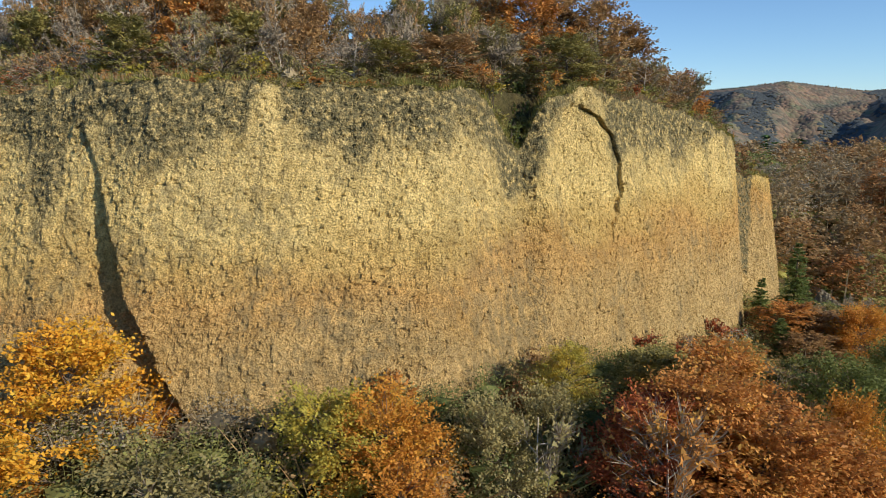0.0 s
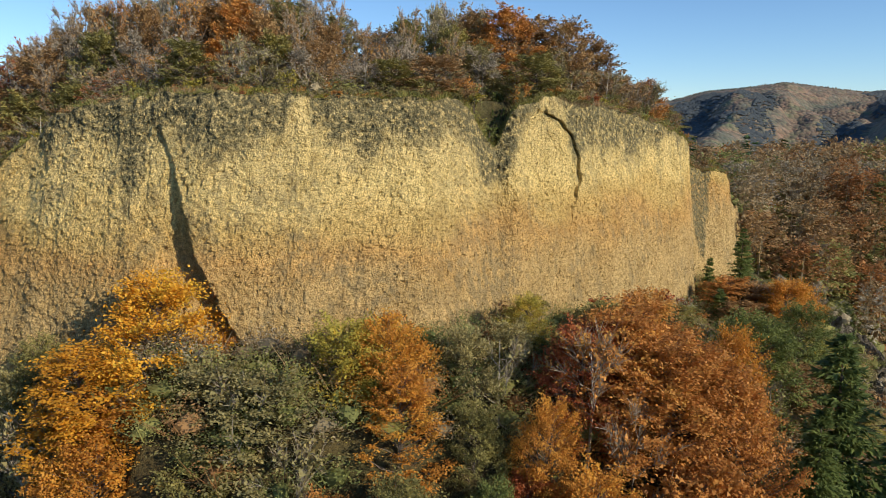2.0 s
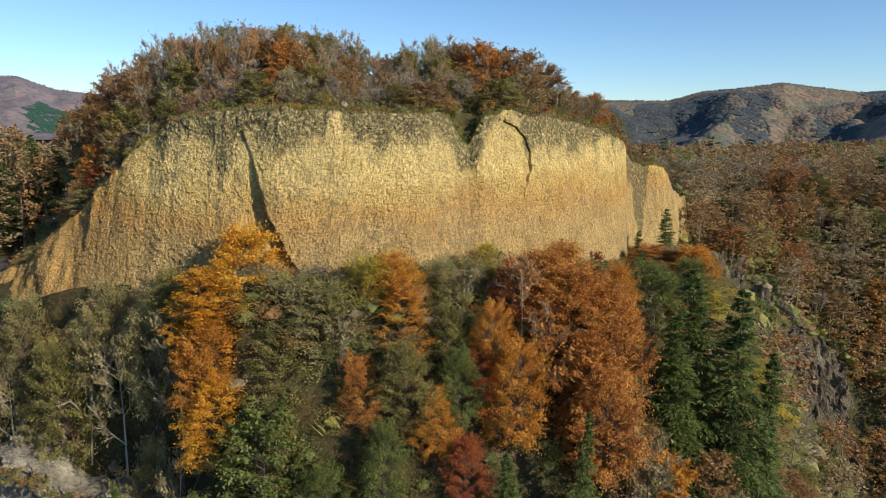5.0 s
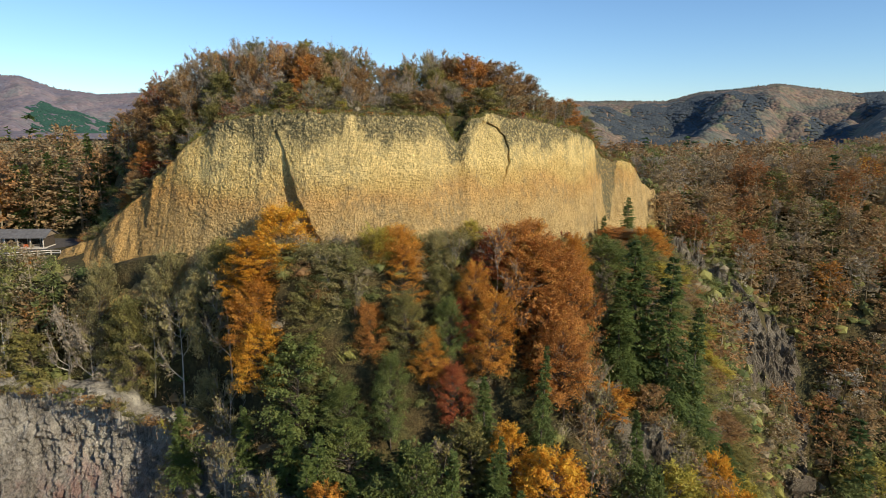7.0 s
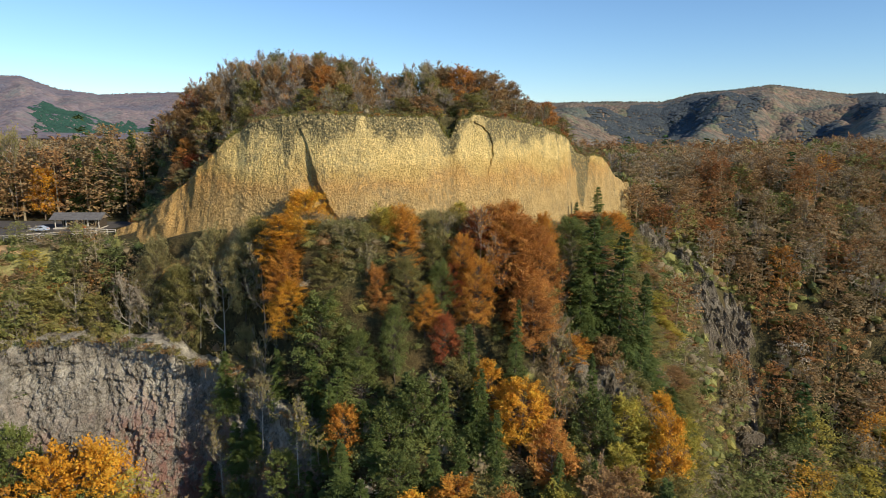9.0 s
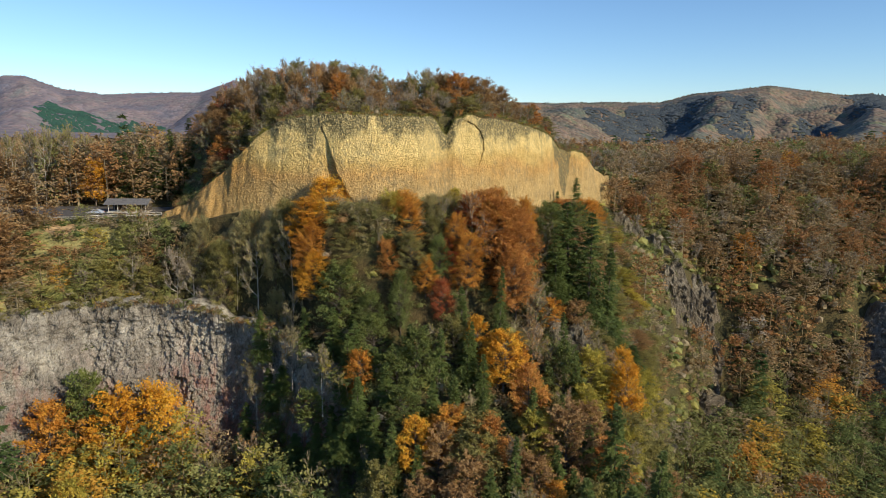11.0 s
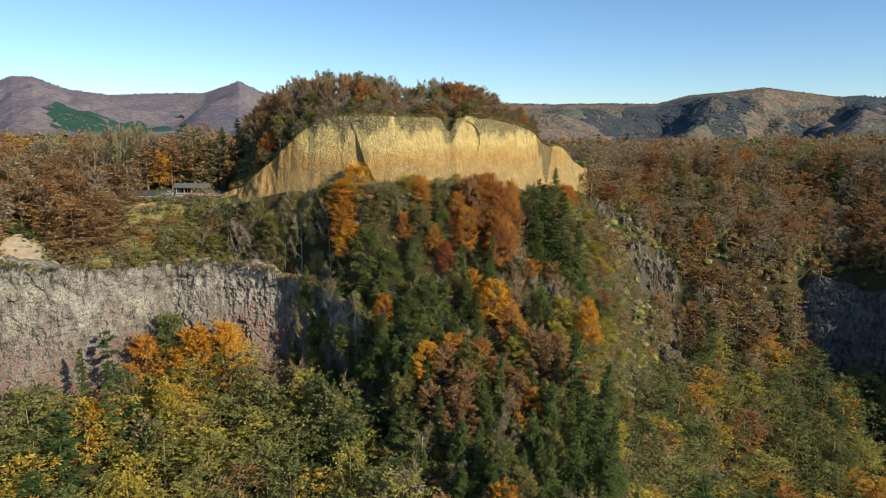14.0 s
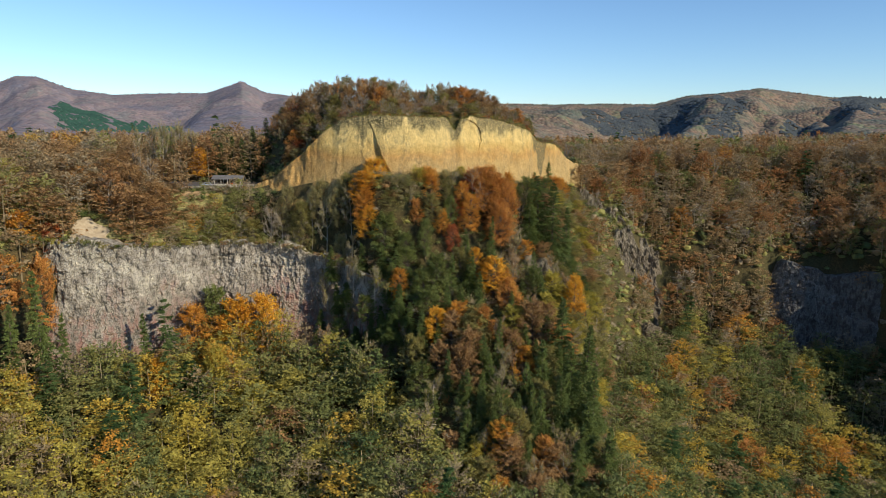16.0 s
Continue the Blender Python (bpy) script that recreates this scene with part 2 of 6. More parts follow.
def rock_material(name, stops, rough=0.85, warm=(0.25, 0.13, 0.10)):
    """Jointed lava: grey, with reddish scoria low down, pale lichen, and painted crevice shade."""
    m, n, links, bsdf = material(name, rough)
    co = n.new("ShaderNodeTexCoord").outputs["Object"]
    sep = n.new("ShaderNodeSeparateXYZ")
    links.new(co, sep.inputs[0])
    t = noise_node(n, links, stretched(n, links, 0.5, 0.5, 0.22), 1.0, 7, 0.62)
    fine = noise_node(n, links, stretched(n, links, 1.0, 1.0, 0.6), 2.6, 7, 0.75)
    # Stops share the bump's noise: crevice shade and lit edges painted in.
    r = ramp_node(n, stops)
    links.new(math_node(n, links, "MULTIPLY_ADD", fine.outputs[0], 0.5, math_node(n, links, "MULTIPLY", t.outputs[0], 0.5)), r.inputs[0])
    big = noise_node(n, links, co, 0.07, 4)
    low = span_node(n, links, math_node(n, links, "MULTIPLY_ADD", big.outputs[0], 40.0, sep.outputs["Z"]), 65.0, 48.0)
    patch = math_node(n, links, "MULTIPLY", low, span_node(n, links, t.outputs[0], 0.42, 0.6))
    tone_ = ramp_node(n, [(0.33, (0.68, 0.66, 0.63)), (0.5, (0.98, 0.97, 0.94)), (0.66, (1.3, 1.3, 1.22))])
    links.new(noise_node(n, links, co, 0.11, 5, 0.6).outputs[0], tone_.inputs[0])
    base_ = mix_node(n, links, "MULTIPLY", 1.0, r.outputs[0], tone_.outputs[0])
    links.new(mix_node(n, links, "MIX", math_node(n, links, "MULTIPLY", patch, 0.8), base_, warm), bsdf.inputs["Base Color"])
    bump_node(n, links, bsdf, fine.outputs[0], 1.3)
    return m


def plain_material(name, a, b, scale=3.0, rough=0.7, bump=0.0, metal=0.0):
    m, n, links, bsdf = material(name, rough)
    co = n.new("ShaderNodeTexCoord").outputs["Object"]
    t = noise_node(n, links, co, scale, 5, 0.6)
    r = ramp_node(n, [(0.3, a), (0.7, b)])
    links.new(t.outputs[0], r.inputs[0])
    links.new(r.outputs[0], bsdf.inputs["Base Color"])
    bsdf.inputs["Metallic"].default_value = metal
    if bump:
        bump_node(n, links, bsdf, t.outputs[0], bump)
    return m


GROUND, TEPHRA = ground_material(), tephra_material()
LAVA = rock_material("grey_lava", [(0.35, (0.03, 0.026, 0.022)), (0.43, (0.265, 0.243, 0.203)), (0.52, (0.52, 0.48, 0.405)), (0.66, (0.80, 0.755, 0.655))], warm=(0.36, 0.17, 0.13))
SCREE = rock_material("eroded_scree", [(0.36, (0.03, 0.026, 0.018)), (0.44, (0.13, 0.11, 0.08)), (0.53, (0.27, 0.235, 0.175)), (0.68, (0.44, 0.395, 0.31))], warm=(0.16, 0.125, 0.085))
# Darker lava for the far wall, with its shade put into the colour.
SHADED_LAVA = rock_material("shade_darkened_lava", [(0.36, (0.08, 0.08, 0.08)), (0.5, (0.29, 0.285, 0.27)), (0.66, (0.52, 0.51, 0.48))], warm=(0.05, 0.04, 0.035))
SAND = plain_material("pale_sand", (0.34, 0.27, 0.17), (0.50, 0.42, 0.29), 0.6, 0.95, 0.1)
GRASS = plain_material("dry_grass", (0.13, 0.135, 0.05), (0.34, 0.30, 0.12), 0.9, 0.95, 0.25)
EARTH = plain_material("bare_earth", (0.34, 0.22, 0.11), (0.58, 0.40, 0.21), 0.5, 0.95, 0.1)


# ---------------------------------------------------------------- mesh helpers
def mesh_np(name, verts, faces, mats, smooth_faces=False, tint=None):
    """A mesh from numpy arrays: faces is a list of (k, n) index arrays, each with its material slot."""
    me = bpy.data.meshes.new(name)
    verts = np.asarray(verts, np.float32)
    me.vertices.add(len(verts))
    me.vertices.foreach_set("co", verts.ravel())
    loops = np.concatenate([f.ravel() for f, _ in faces]).astype(np.int32)
    sizes = np.concatenate([np.full(len(f), f.shape[1]) for f, _ in faces]).astype(np.int32)
    slots = np.concatenate([np.full(len(f), s) for f, s in faces]).astype(np.int32)
    me.loops.add(len(loops))
    me.loops.foreach_set("vertex_index", loops)
    me.polygons.add(len(sizes))
    me.polygons.foreach_set("loop_start", np.concatenate([[0], np.cumsum(sizes)[:-1]]).astype(np.int32))
    me.polygons.foreach_set("material_index", slots)
    me.polygons.foreach_set("use_smooth", np.full(len(sizes), smooth_faces))
    for mat in mats:
        me.materials.append(mat)
    if tint is not None:
        at = me.attributes.new("tint", "FLOAT", "POINT")
        at.data.foreach_set("value", np.asarray(tint, np.float32))
    me.update(calc_edges=True)
    me.validate()
    return me


def sheet(xs, ys, zs):
    """Vertices and quads of a grid (arrays of one shape)."""
    nu, nv = xs.shape
    verts = np.stack([xs, ys, zs], -1).reshape(-1, 3)
    i = np.arange(nu * nv).reshape(nu, nv)
    return verts, np.stack([i[:-1, :-1], i[1:, :-1], i[1:, 1:], i[:-1, 1:]], -1).reshape(-1, 4)


# ---------------------------------------------------------------- the lie of the land
# Key lines of the slope, from x to (y, z): upper edge, foot of the upper face, rim of the gorge, foot of its wall.
EDGE_X = (-260, -160, -125, -100, -80, -57, -44, -32, -25, -21, -12, 0, 7, 14, 26, 38, 42, 44, 47, 52, 56, 60, 66, 80, 100, 145, 200, 260, 330)
EDGE_Y = (30, 48, 52, 57, 68, 61.5, 58.2, 55.6, 53.8, 52.4, 52.6, 56.2, 61.5, 67.5, 80, 93, 99.5, 108, 112, 115, 118, 126, 140, 165, 175, 172, 185, 150, 80)
EDGE_ZX = (-260, -100, -80, -68, -60, -52, -46, -38, -30, 2, 15, 26, 38, 44, 48, 56, 60, 66, 80, 100, 145, 300)
EDGE_Z = (75, 73, 73.5, 78, 84, 91, 97, 101.5, 103, 103, 103, 102, 99, 95.5, 92, 91, 88, 83, 78, 75, 70, 66)
FOOT_Y = (8, 9, 9, 9, 9, 9)
RIM_X = (-300, -160, -125, -108, -85, -62, -45, -36, -25, -12, 0, 25, 50, 75, 95, 115, 145, 200, 225, 260, 330)
RIM_Y = (-110, -34, 3, 14, 37, 41, 37, 34, 23, 12, 8, 10, 38, 90, 122, 136, 137, 126, 100, 40, -60)
RIM_Z = (58, 59, 60, 56, 53, 54, 50, 48, 45, 40, 34, 32, 38, 42, 48, 37, 44, 31, 36, 34, 34)
SHELF_Y = (-110, -34, 3, 14, 37, 41, 37, 34.5, 26, 25, 24, 27, 44, 90, 122, 136, 137, 126, 100, 40, -60)
SHELF_Z = (58, 59, 60, 57, 53, 54, 50, 48, 48, 47.5, 47, 46, 42, 42, 48, 37, 44, 31, 36, 34, 34)
FLOOR_Y = (-122, -46, -10, 0, 24, 29, 27, 26, 15, 2, -24, -46, -44, 58, 90, 112, 113, 113, 70, 5, -100)
FLOOR_Z = (4, 8, 14, 16, 18, 17, 14, 12, 9, 4, -8, -14, -16, -12, -10, 0, -8, -10, -5, -5, -5)
VALE_Z = (-5, -8, -10, -12, -14, -18, -18, -18, -18, -19, -20, -24, -28, -34, -40, -44, -50, -52, -50, -46, -40)


def along(x, xs, vs, wide=3.0):
    return sum(np.interp(x + k * wide, xs, vs) for k in (-1, -0.5, 0, 0.5, 1)) / 5


def edge_y(x):
    return along(x, EDGE_X, EDGE_Y, 0.8)


def edge_z(x):
    return along(x, EDGE_ZX, EDGE_Z, 1.5)


def foot_y(x):
    return edge_y(x) - 7.5 - 3.0 * smooth(20, -30, x)


def foot_z(x):
    return np.minimum(along(x, (-260, -100, -80, -57, -25, 0, 11, 25, 37, 46, 60, 80, 100, 145, 200, 300), (72, 71, 71.5, 75, 81.5, 81.8, 80.0, 76.3, 73.2, 72.5, 70, 67, 66, 60, 56, 60), 3), edge_z(x) - 0.5)


def general(x, y):
    """Plateau, wooded knoll and the rolling land behind."""
    plateau = 73 + 2.5 * vnoise(x / 90, y / 90, 3) * smooth(120, 260, np.hypot(x + 90, y - 70)) + 3.0 * vnoise(x / 300, y / 300, 5) * smooth(120, 300, np.hypot(x + 90, y - 70))
    plateau = plateau + 6 * smooth(100, 320, x) * smooth(160, 260, y)
    crest = along(x, (-125, -100, -84, -74, -62, -50, -40, -20, -13, -3, 8, 20, 35, 50, 62, 80, 105), (0, 8, 20, 26, 33, 36, 37, 36.5, 34, 34, 34, 29, 25, 19, 13, 5, 0), 3)
    mid = np.interp(x, (-100, -70, -30, 10, 60), (125, 108, 92, 96, 128))
    knoll = crest * np.exp(-((y - mid) / np.interp(x, (-80, -40), (34, 46))) ** 2)
    knoll = knoll * smooth(0, 26, np.hypot(np.maximum(x + 80, 0), np.maximum(y - 84, 0)) * smooth(-70, -79, x) + 40 * smooth(-79, -70, x))
    gap = -4 * np.exp(-((x - 7 - 0.12 * (y - 62)) / 3.0) ** 2) * smooth(95, 62, y) * smooth(52, 60, y)
    vale = -26 * smooth(300, 430, y)
    return plateau + knoll + gap + vale


def height(x, y):
    x, y = np.broadcast_arrays(np.asarray(x, float), np.asarray(y, float))
    wx = x + 5 * vnoise(x / 30, y / 30, 21) * smooth(40, 20, y)
    ey, ez, fy, fz = edge_y(x), edge_z(x), foot_y(x), foot_z(x)
    inner = 4.5 * smooth(-88, -78, x) * smooth(80, 68, x)
    apron = fy - 1.5
    ey, fy = ey + inner, fy + inner
    wall = smooth(-140, -128, x) * smooth(-6, -16, x) + smooth(166, 178, x) * smooth(224, 214, x)
    ry, rz = along(wx, RIM_X, RIM_Y, 5) + 5 * wall, along(wx, RIM_X, RIM_Z, 5)
    sy, sz = np.maximum(along(wx, RIM_X, SHELF_Y, 5), ry + 0.5), along(wx, RIM_X, SHELF_Z, 5)
    by, bz = along(wx, RIM_X, FLOOR_Y, 5), along(wx, RIM_X, FLOOR_Z, 5)
    by = by * (1 - wall) + (ry - 5) * wall
    vz = along(wx, RIM_X, VALE_Z, 10)
    bulge = smooth(-50, -30, x) * smooth(70, 50, x)
    share = 0.55 + 0.30 * bulge
    knots = [(-2200 + 0 * x, 120 + 0 * x), (-520 + 0 * x, 90 + 0 * x), (-330 + 0 * x, vz), (by - 80, vz), (by, bz), (ry, rz), (sy, sz), (sy + (0.45 - 0.1 * bulge) * np.maximum(fy - sy, 1), sz + share * (fz - sz)), (np.maximum(apron, sy + 2), fz - 0.8), (np.maximum(fy, sy + 3), fz), (np.maximum(ey, sy + 6), ez)]
    z = knots[0][1] * 1.0
    for (y0, z0), (y1, z1) in zip(knots[:-1], knots[1:]):
        t = np.clip((y - y0) / np.maximum(y1 - y0, 0.5), 0, 1)
        z = np.where(y >= y0, z0 + (z1 - z0) * t, z)
    behind = y - ey
    g = general(x, y)
    blend = smooth(0, 20, behind)
    z = np.where(behind > 0, ez * (1 - blend) + g * blend, z)
    rough = smooth(-2, -12, behind) + smooth(30, 60, behind)
    return z + rough * (1.6 * fbm(x / 17, y / 17, 8, 3))


def axis(points):
    out = []
    for a, b, step in points:
        out.append(np.arange(a, b, step))
    return np.concatenate(out + [[points[-1][1]]])


gx = axis([(-4600, -1000, 120), (-1000, -320, 30), (-320, -140, 6), (-140, 120, 2.5), (120, 330, 4.5), (330, 1000, 25), (1000, 4600, 120)])
gy = axis([(-2200, -500, 100), (-500, -130, 14), (-130, -40, 5), (-40, 170, 2.5), (170, 300, 6), (300, 1000, 25), (1000, 4600, 120)])
X, Y = np.meshgrid(gx, gy, indexing="ij")
verts, quads = sheet(X, Y, height(X, Y))
ground = tagged(new("ground", mesh_np("ground", verts, [(quads, 0)], [GROUND], True)), "leaf-strewn forest floor of gorge and plateau", "ground", kind="structure")


# ---------------------------------------------------------------- the tephra face
def crack_x(z):
    return 0.22 * vnoise(z / 0.9, 0 * z, 38) + np.interp(z, (88, 91, 93, 96, 99, 100.6, 101.6), (16.0, 16.8, 17.7, 17.6, 16.4, 15.0, 13.0))


def face_y(x, v):
    """Depth of the pumice face at x and at height share v (0 foot, 1 edge); also its z."""
    ez, fz = edge_z(x), foot_z(x) - 9.0
    notch = 5.6 * np.exp(-(np.abs(x - 6.8) / np.where(x < 6.8, 2.7, 1.6)) ** 1.7)
    lip = 0.42 * fbm(x / 2.2, 0 * x, 31, 4)
    top = ez - notch + lip
    z = fz + (top - fz) * v
    lean = 1 - v ** 1.15
    y = edge_y(x) - 1.0 - (edge_y(x) - foot_y(x) + 2.5) * lean
    # the slanting gully and the proud slab on its far side
    gxl = -26.4 + (99.5 - z) * 0.26 + 0.0125 * (99.5 - z) ** 2 + 0.45 * vnoise(z / 4.0, 0 * z, 35) + 0.25 * vnoise(z / 1.1, x / 3, 36)
    d = gxl - x
    deep = (0.45 + 2.2 * smooth(97.5, 87, z)) * smooth(101, 98.0, z)
    y = y + deep * np.where(d > 0, np.clip(1 - d / 7.0, 0, 1), smooth(-0.5, 0.0, d))
    # arched scar with its overhanging right side
    cx = crack_x(z)
    inside = smooth(0.25, -0.05, x - cx) * smooth(8.5, 11.0, x) * smooth(86, 93, z) * smooth(102.2, 101.4, z + 0.10 * (x - 13.0) ** 2)
    y = y + 0.55 * inside
    groove = np.exp(-((x - cx - 0.05 - 0.3 * vnoise(z / 1.2, 0 * z, 37)) / 0.2) ** 2) * smooth(89, 92, z) * smooth(102.5, 101, z)
    y = y + 0.5 * groove
    # buttress grooves, runnels, lumps
    y = y + 0.7 * vnoise(x / 9, z / 26, 41) + 0.14 * vnoise(x / 2.6 + 0.12 * z, z / 7, 42)
    coarse = 1 + 0.1 * smooth(-24, -31, x)
    y = y + coarse * (0.05 * vnoise(x / 0.9, z / 1.2, 43) + 0.075 * fbm(x / 0.34, z / 0.36, 44, 2, 0.8) - 0.13 * smooth(0.15, 0.75, vnoise(x / 0.33, z / 0.30, 52))) + 0.15 * smooth(0.5, 0.85, vnoise(x / 0.42, z / 0.45, 49)) + 0.14 * np.abs(vnoise(x / 1.6, z / 4.0, 50)) * smooth(-0.2, 0.5, vnoise(x / 8, z / 8, 51))
    # a shallow recess under the notch, with a rib beside it
    y = y + 0.5 * smooth(-1.0, 4.0, x) * smooth(10.6, 7.2, x) * smooth(80, 96, z) - 0.15 * np.exp(-((x - 9.4) / 0.9) ** 2) * smooth(97, 90, z)
    crust = smooth(97.0, 101.0, z + 2.5 * vnoise(x / 3, z / 5, 46))
    y = y - 0.35 * crust + 0.16 * crust * fbm(x / 0.7, z / 0.8, 47, 2)
    # eroded lower left flank and the split before the spur
    flank = smooth(-46, -62, x)
    y = y + flank * (0.9 * fbm(x / 3.2, z / 6, 48, 3))
    return y, z


xs = np.concatenate([np.arange(-77, -40, 0.22), np.arange(-40, 20, 0.135), np.arange(20, 76, 0.17)])
vs = np.linspace(0, 1, 210)
U, V = np.meshgrid(xs, vs, indexing="ij")
FY, FZ = face_y(U, V)
verts, quads = sheet(np.concatenate([U, U[:, -1:]], 1), np.concatenate([FY, FY[:, -1:] + 8.0], 1), np.concatenate([FZ, FZ[:, -1:] - 0.5], 1))
tagged(new("cliff_face", mesh_np("cliff_face", verts, [(quads, 0)], [TEPHRA])), "steep cream and ochre pumice cliff with grey crust", "cliff", kind="structure")


# loose pumice lumps standing out of the face
OCT_V = np.array([(1, 0, 0), (0, 1, 0), (-1, 0, 0), (0, -1, 0), (0, 0, 1), (0, 0, -1)], float)
OCT_F = np.array([(0, 1, 4), (1, 2, 4), (2, 3, 4), (3, 0, 4), (1, 0, 5), (2, 1, 5), (3, 2, 5), (0, 3, 5)])
cn = 20000
cu, cv = rng.uniform(-74, 66, cn), rng.uniform(0.22, 0.97, cn)
cyy, czz = face_y(cu, cv)
cr = 0.05 + 0.17 * rng.random(cn) ** 3
cvv = OCT_V[None] * rng.uniform(0.6, 1.3, (cn, 6, 1)) * cr[:, None, None] + np.stack([cu, cyy - 0.05 * cr, czz], -1)[:, None]
cff = OCT_F[None] + 6 * np.arange(cn)[:, None, None]
tagged(new("pumice_lumps", mesh_np("pumice_lumps", cvv.reshape(-1, 3), [(cff.reshape(-1, 3), 0)], [TEPHRA])), "small pumice lumps standing out of the cliff", "stones", kind="stuff")


# ---------------------------------------------------------------- the lava wall of the gorge
def rim_at(x):
    return along(x, RIM_X, RIM_Y, 5), along(x, RIM_X, RIM_Z, 5)


def wall_mesh(name, x0, x1, step, rows, top_drop, bottom, mat, seed, lean, taper):
    """A jointed rock wall along the gorge's rim."""
    x = np.arange(x0, x1, step)
    v = np.linspace(0, 1, rows)
    u, w = np.meshgrid(x, v, indexing="ij")
    ry, rz = rim_at(u)
    top = rz + 1.0 - top_drop + 1.4 * fbm(u / 5, 0 * u, seed, 3)
    low = along(u, RIM_X, FLOOR_Z, 5) + bottom
    z = low + (top - low) * w
    y = ry - 3.0 - lean * (1 - w) + 6 * taper * (smooth(x0 + 14, x0, u) + smooth(x1 - 14, x1, u))
    n = fbm(u / 16, z / 22, seed + 1, 2) * 3.0
    joint = np.abs(vnoise(u / 5.0 + 0.02 * z, z / 22, seed + 2))
    ju, jz = u + 0.9 * vnoise(u / 2, z / 3, seed + 6), z + 1.2 * vnoise(u / 3, z / 3, seed + 7)
    block = hash2(np.floor(ju / 2.1), np.floor(jz / 2.7), seed + 8) + 0.6 * hash2(np.floor(ju / 1.0), np.floor(jz / 1.2), seed + 9)
    n = 0.8 * n + 0.6 * joint + 0.36 * block + 0.32 * np.abs(vnoise(u / 0.85 + 0.03 * z, z / 6, seed + 15)) + 0.42 * fbm(u / 1.2, z / 1.6, seed + 4, 3, 0.8) + 0.28 * fbm(u / 0.7, z / 0.7, seed + 14, 2, 0.8) + 0.45 * np.abs(vnoise(u / 1.9, z / 6, seed + 11)) + 0.4 * smooth(0.4, 0.8, vnoise(u / 1.1 + 0.1 * z, z / 1.5, seed + 12))
    hollow = smooth(0.35, 0.7, vnoise(u / 7, z / 8, seed + 10))
    ends = np.maximum(smooth(x0 + 9, x0, u), smooth(x1 - 9, x1, u))
    z = z - 16 * ends * w
    y = y + n + 1.1 * hollow - 0.8 * vnoise(0.4 * u / 9, z / 4.0, seed + 5)
    vv, q = sheet(np.concatenate([u, u[:, -1:]], 1), np.concatenate([y, ry[:, -1:] + 5], 1), np.concatenate([z, z[:, -1:] - 0.4], 1))
    return mesh_np(name, vv, [(q, 0)], [mat])


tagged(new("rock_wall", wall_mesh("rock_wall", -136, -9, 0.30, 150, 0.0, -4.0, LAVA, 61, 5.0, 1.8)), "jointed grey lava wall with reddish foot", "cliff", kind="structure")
tagged(new("rock_wall_far", wall_mesh("rock_wall_far", 172, 226, 0.5, 80, 5.0, -4.0, SHADED_LAVA, 65, 6.0, 0.6)), "lava wall across the gorge, its shade painted in", "cliff", kind="structure")


# ---------------------------------------------------------------- plants: shapes
def tube(points, radii, sides, base):
    """A tapered tube; quads count up from base."""
    p = np.asarray(points, float)
    r = np.asarray(radii, float)
    d = np.gradient(p, axis=0)
    d /= np.linalg.norm(d, axis=1, keepdims=True) + 1e-9
    ref = np.where(np.abs(d[:, 2:3]) > 0.9, np.array([[1.0, 0, 0]]), np.array([[0, 0, 1.0]]))
    a = np.cross(d, ref)
    a /= np.linalg.norm(a, axis=1, keepdims=True) + 1e-9
    b = np.cross(d, a)
    t = np.arange(sides) * 2 * np.pi / sides
    ring = p[:, None] + r[:, None, None] * (a[:, None] * np.cos(t)[None, :, None] + b[:, None] * np.sin(t)[None, :, None])
    i = base + np.arange(len(p) * sides).reshape(len(p), sides)
    j = np.roll(i, -1, 1)
    q = np.stack([i[:-1], j[:-1], j[1:], i[1:]], -1).reshape(-1, 4)
    return ring.reshape(-1, 3), q


def tubes(list_of, sides):
    vs_, qs, base = [], [], 0
    for p, r in list_of:
        v, q = tube(p, r, sides, base)
        vs_.append(v), qs.append(q)
        base += len(v)
    return np.concatenate(vs_), np.concatenate(qs)


def leaves(centres, size, g, narrow=0.62, up=0.35, out=None):
    """Pointed leaves at the centres, turned at random and a little upwards."""
    n = len(centres)
    nrm = g.normal(size=(n, 3)) * (1.0 if out is None else 0.6) + np.array([0, 0, up]) + (0.0 if out is None else out)
    nrm /= np.linalg.norm(nrm, axis=1, keepdims=True)
    a = np.cross(nrm, g.normal(size=(n, 3)))
    a /= np.linalg.norm(a, axis=1, keepdims=True)
    b = np.cross(nrm, a)
    s = (size * g.uniform(0.6, 1.35, n))[:, None]
    v = np.stack([centres + a * s, centres - a * s * 0.6 + b * s * narrow, centres - a * s * 0.6 - b * s * narrow], 1)
    return v.reshape(-1, 3), np.arange(3 * n).reshape(n, 3)


ICO_V = np.array([(math.cos(k * 1.2566 + (0.6283 if low else 0)) * 0.8944, math.sin(k * 1.2566 + (0.6283 if low else 0)) * 0.8944, -0.4472 if low else 0.4472) for low in (0, 1) for k in range(5)] + [(0, 0, 1), (0, 0, -1)])
ICO_F = np.array([(10, k, (k + 1) % 5) for k in range(5)] + [(k, 5 + k, (k + 1) % 5) for k in range(5)] + [(5 + k, 5 + (k + 1) % 5, (k + 1) % 5) for k in range(5)] + [(11, 5 + (k + 1) % 5, 5 + k) for k in range(5)])


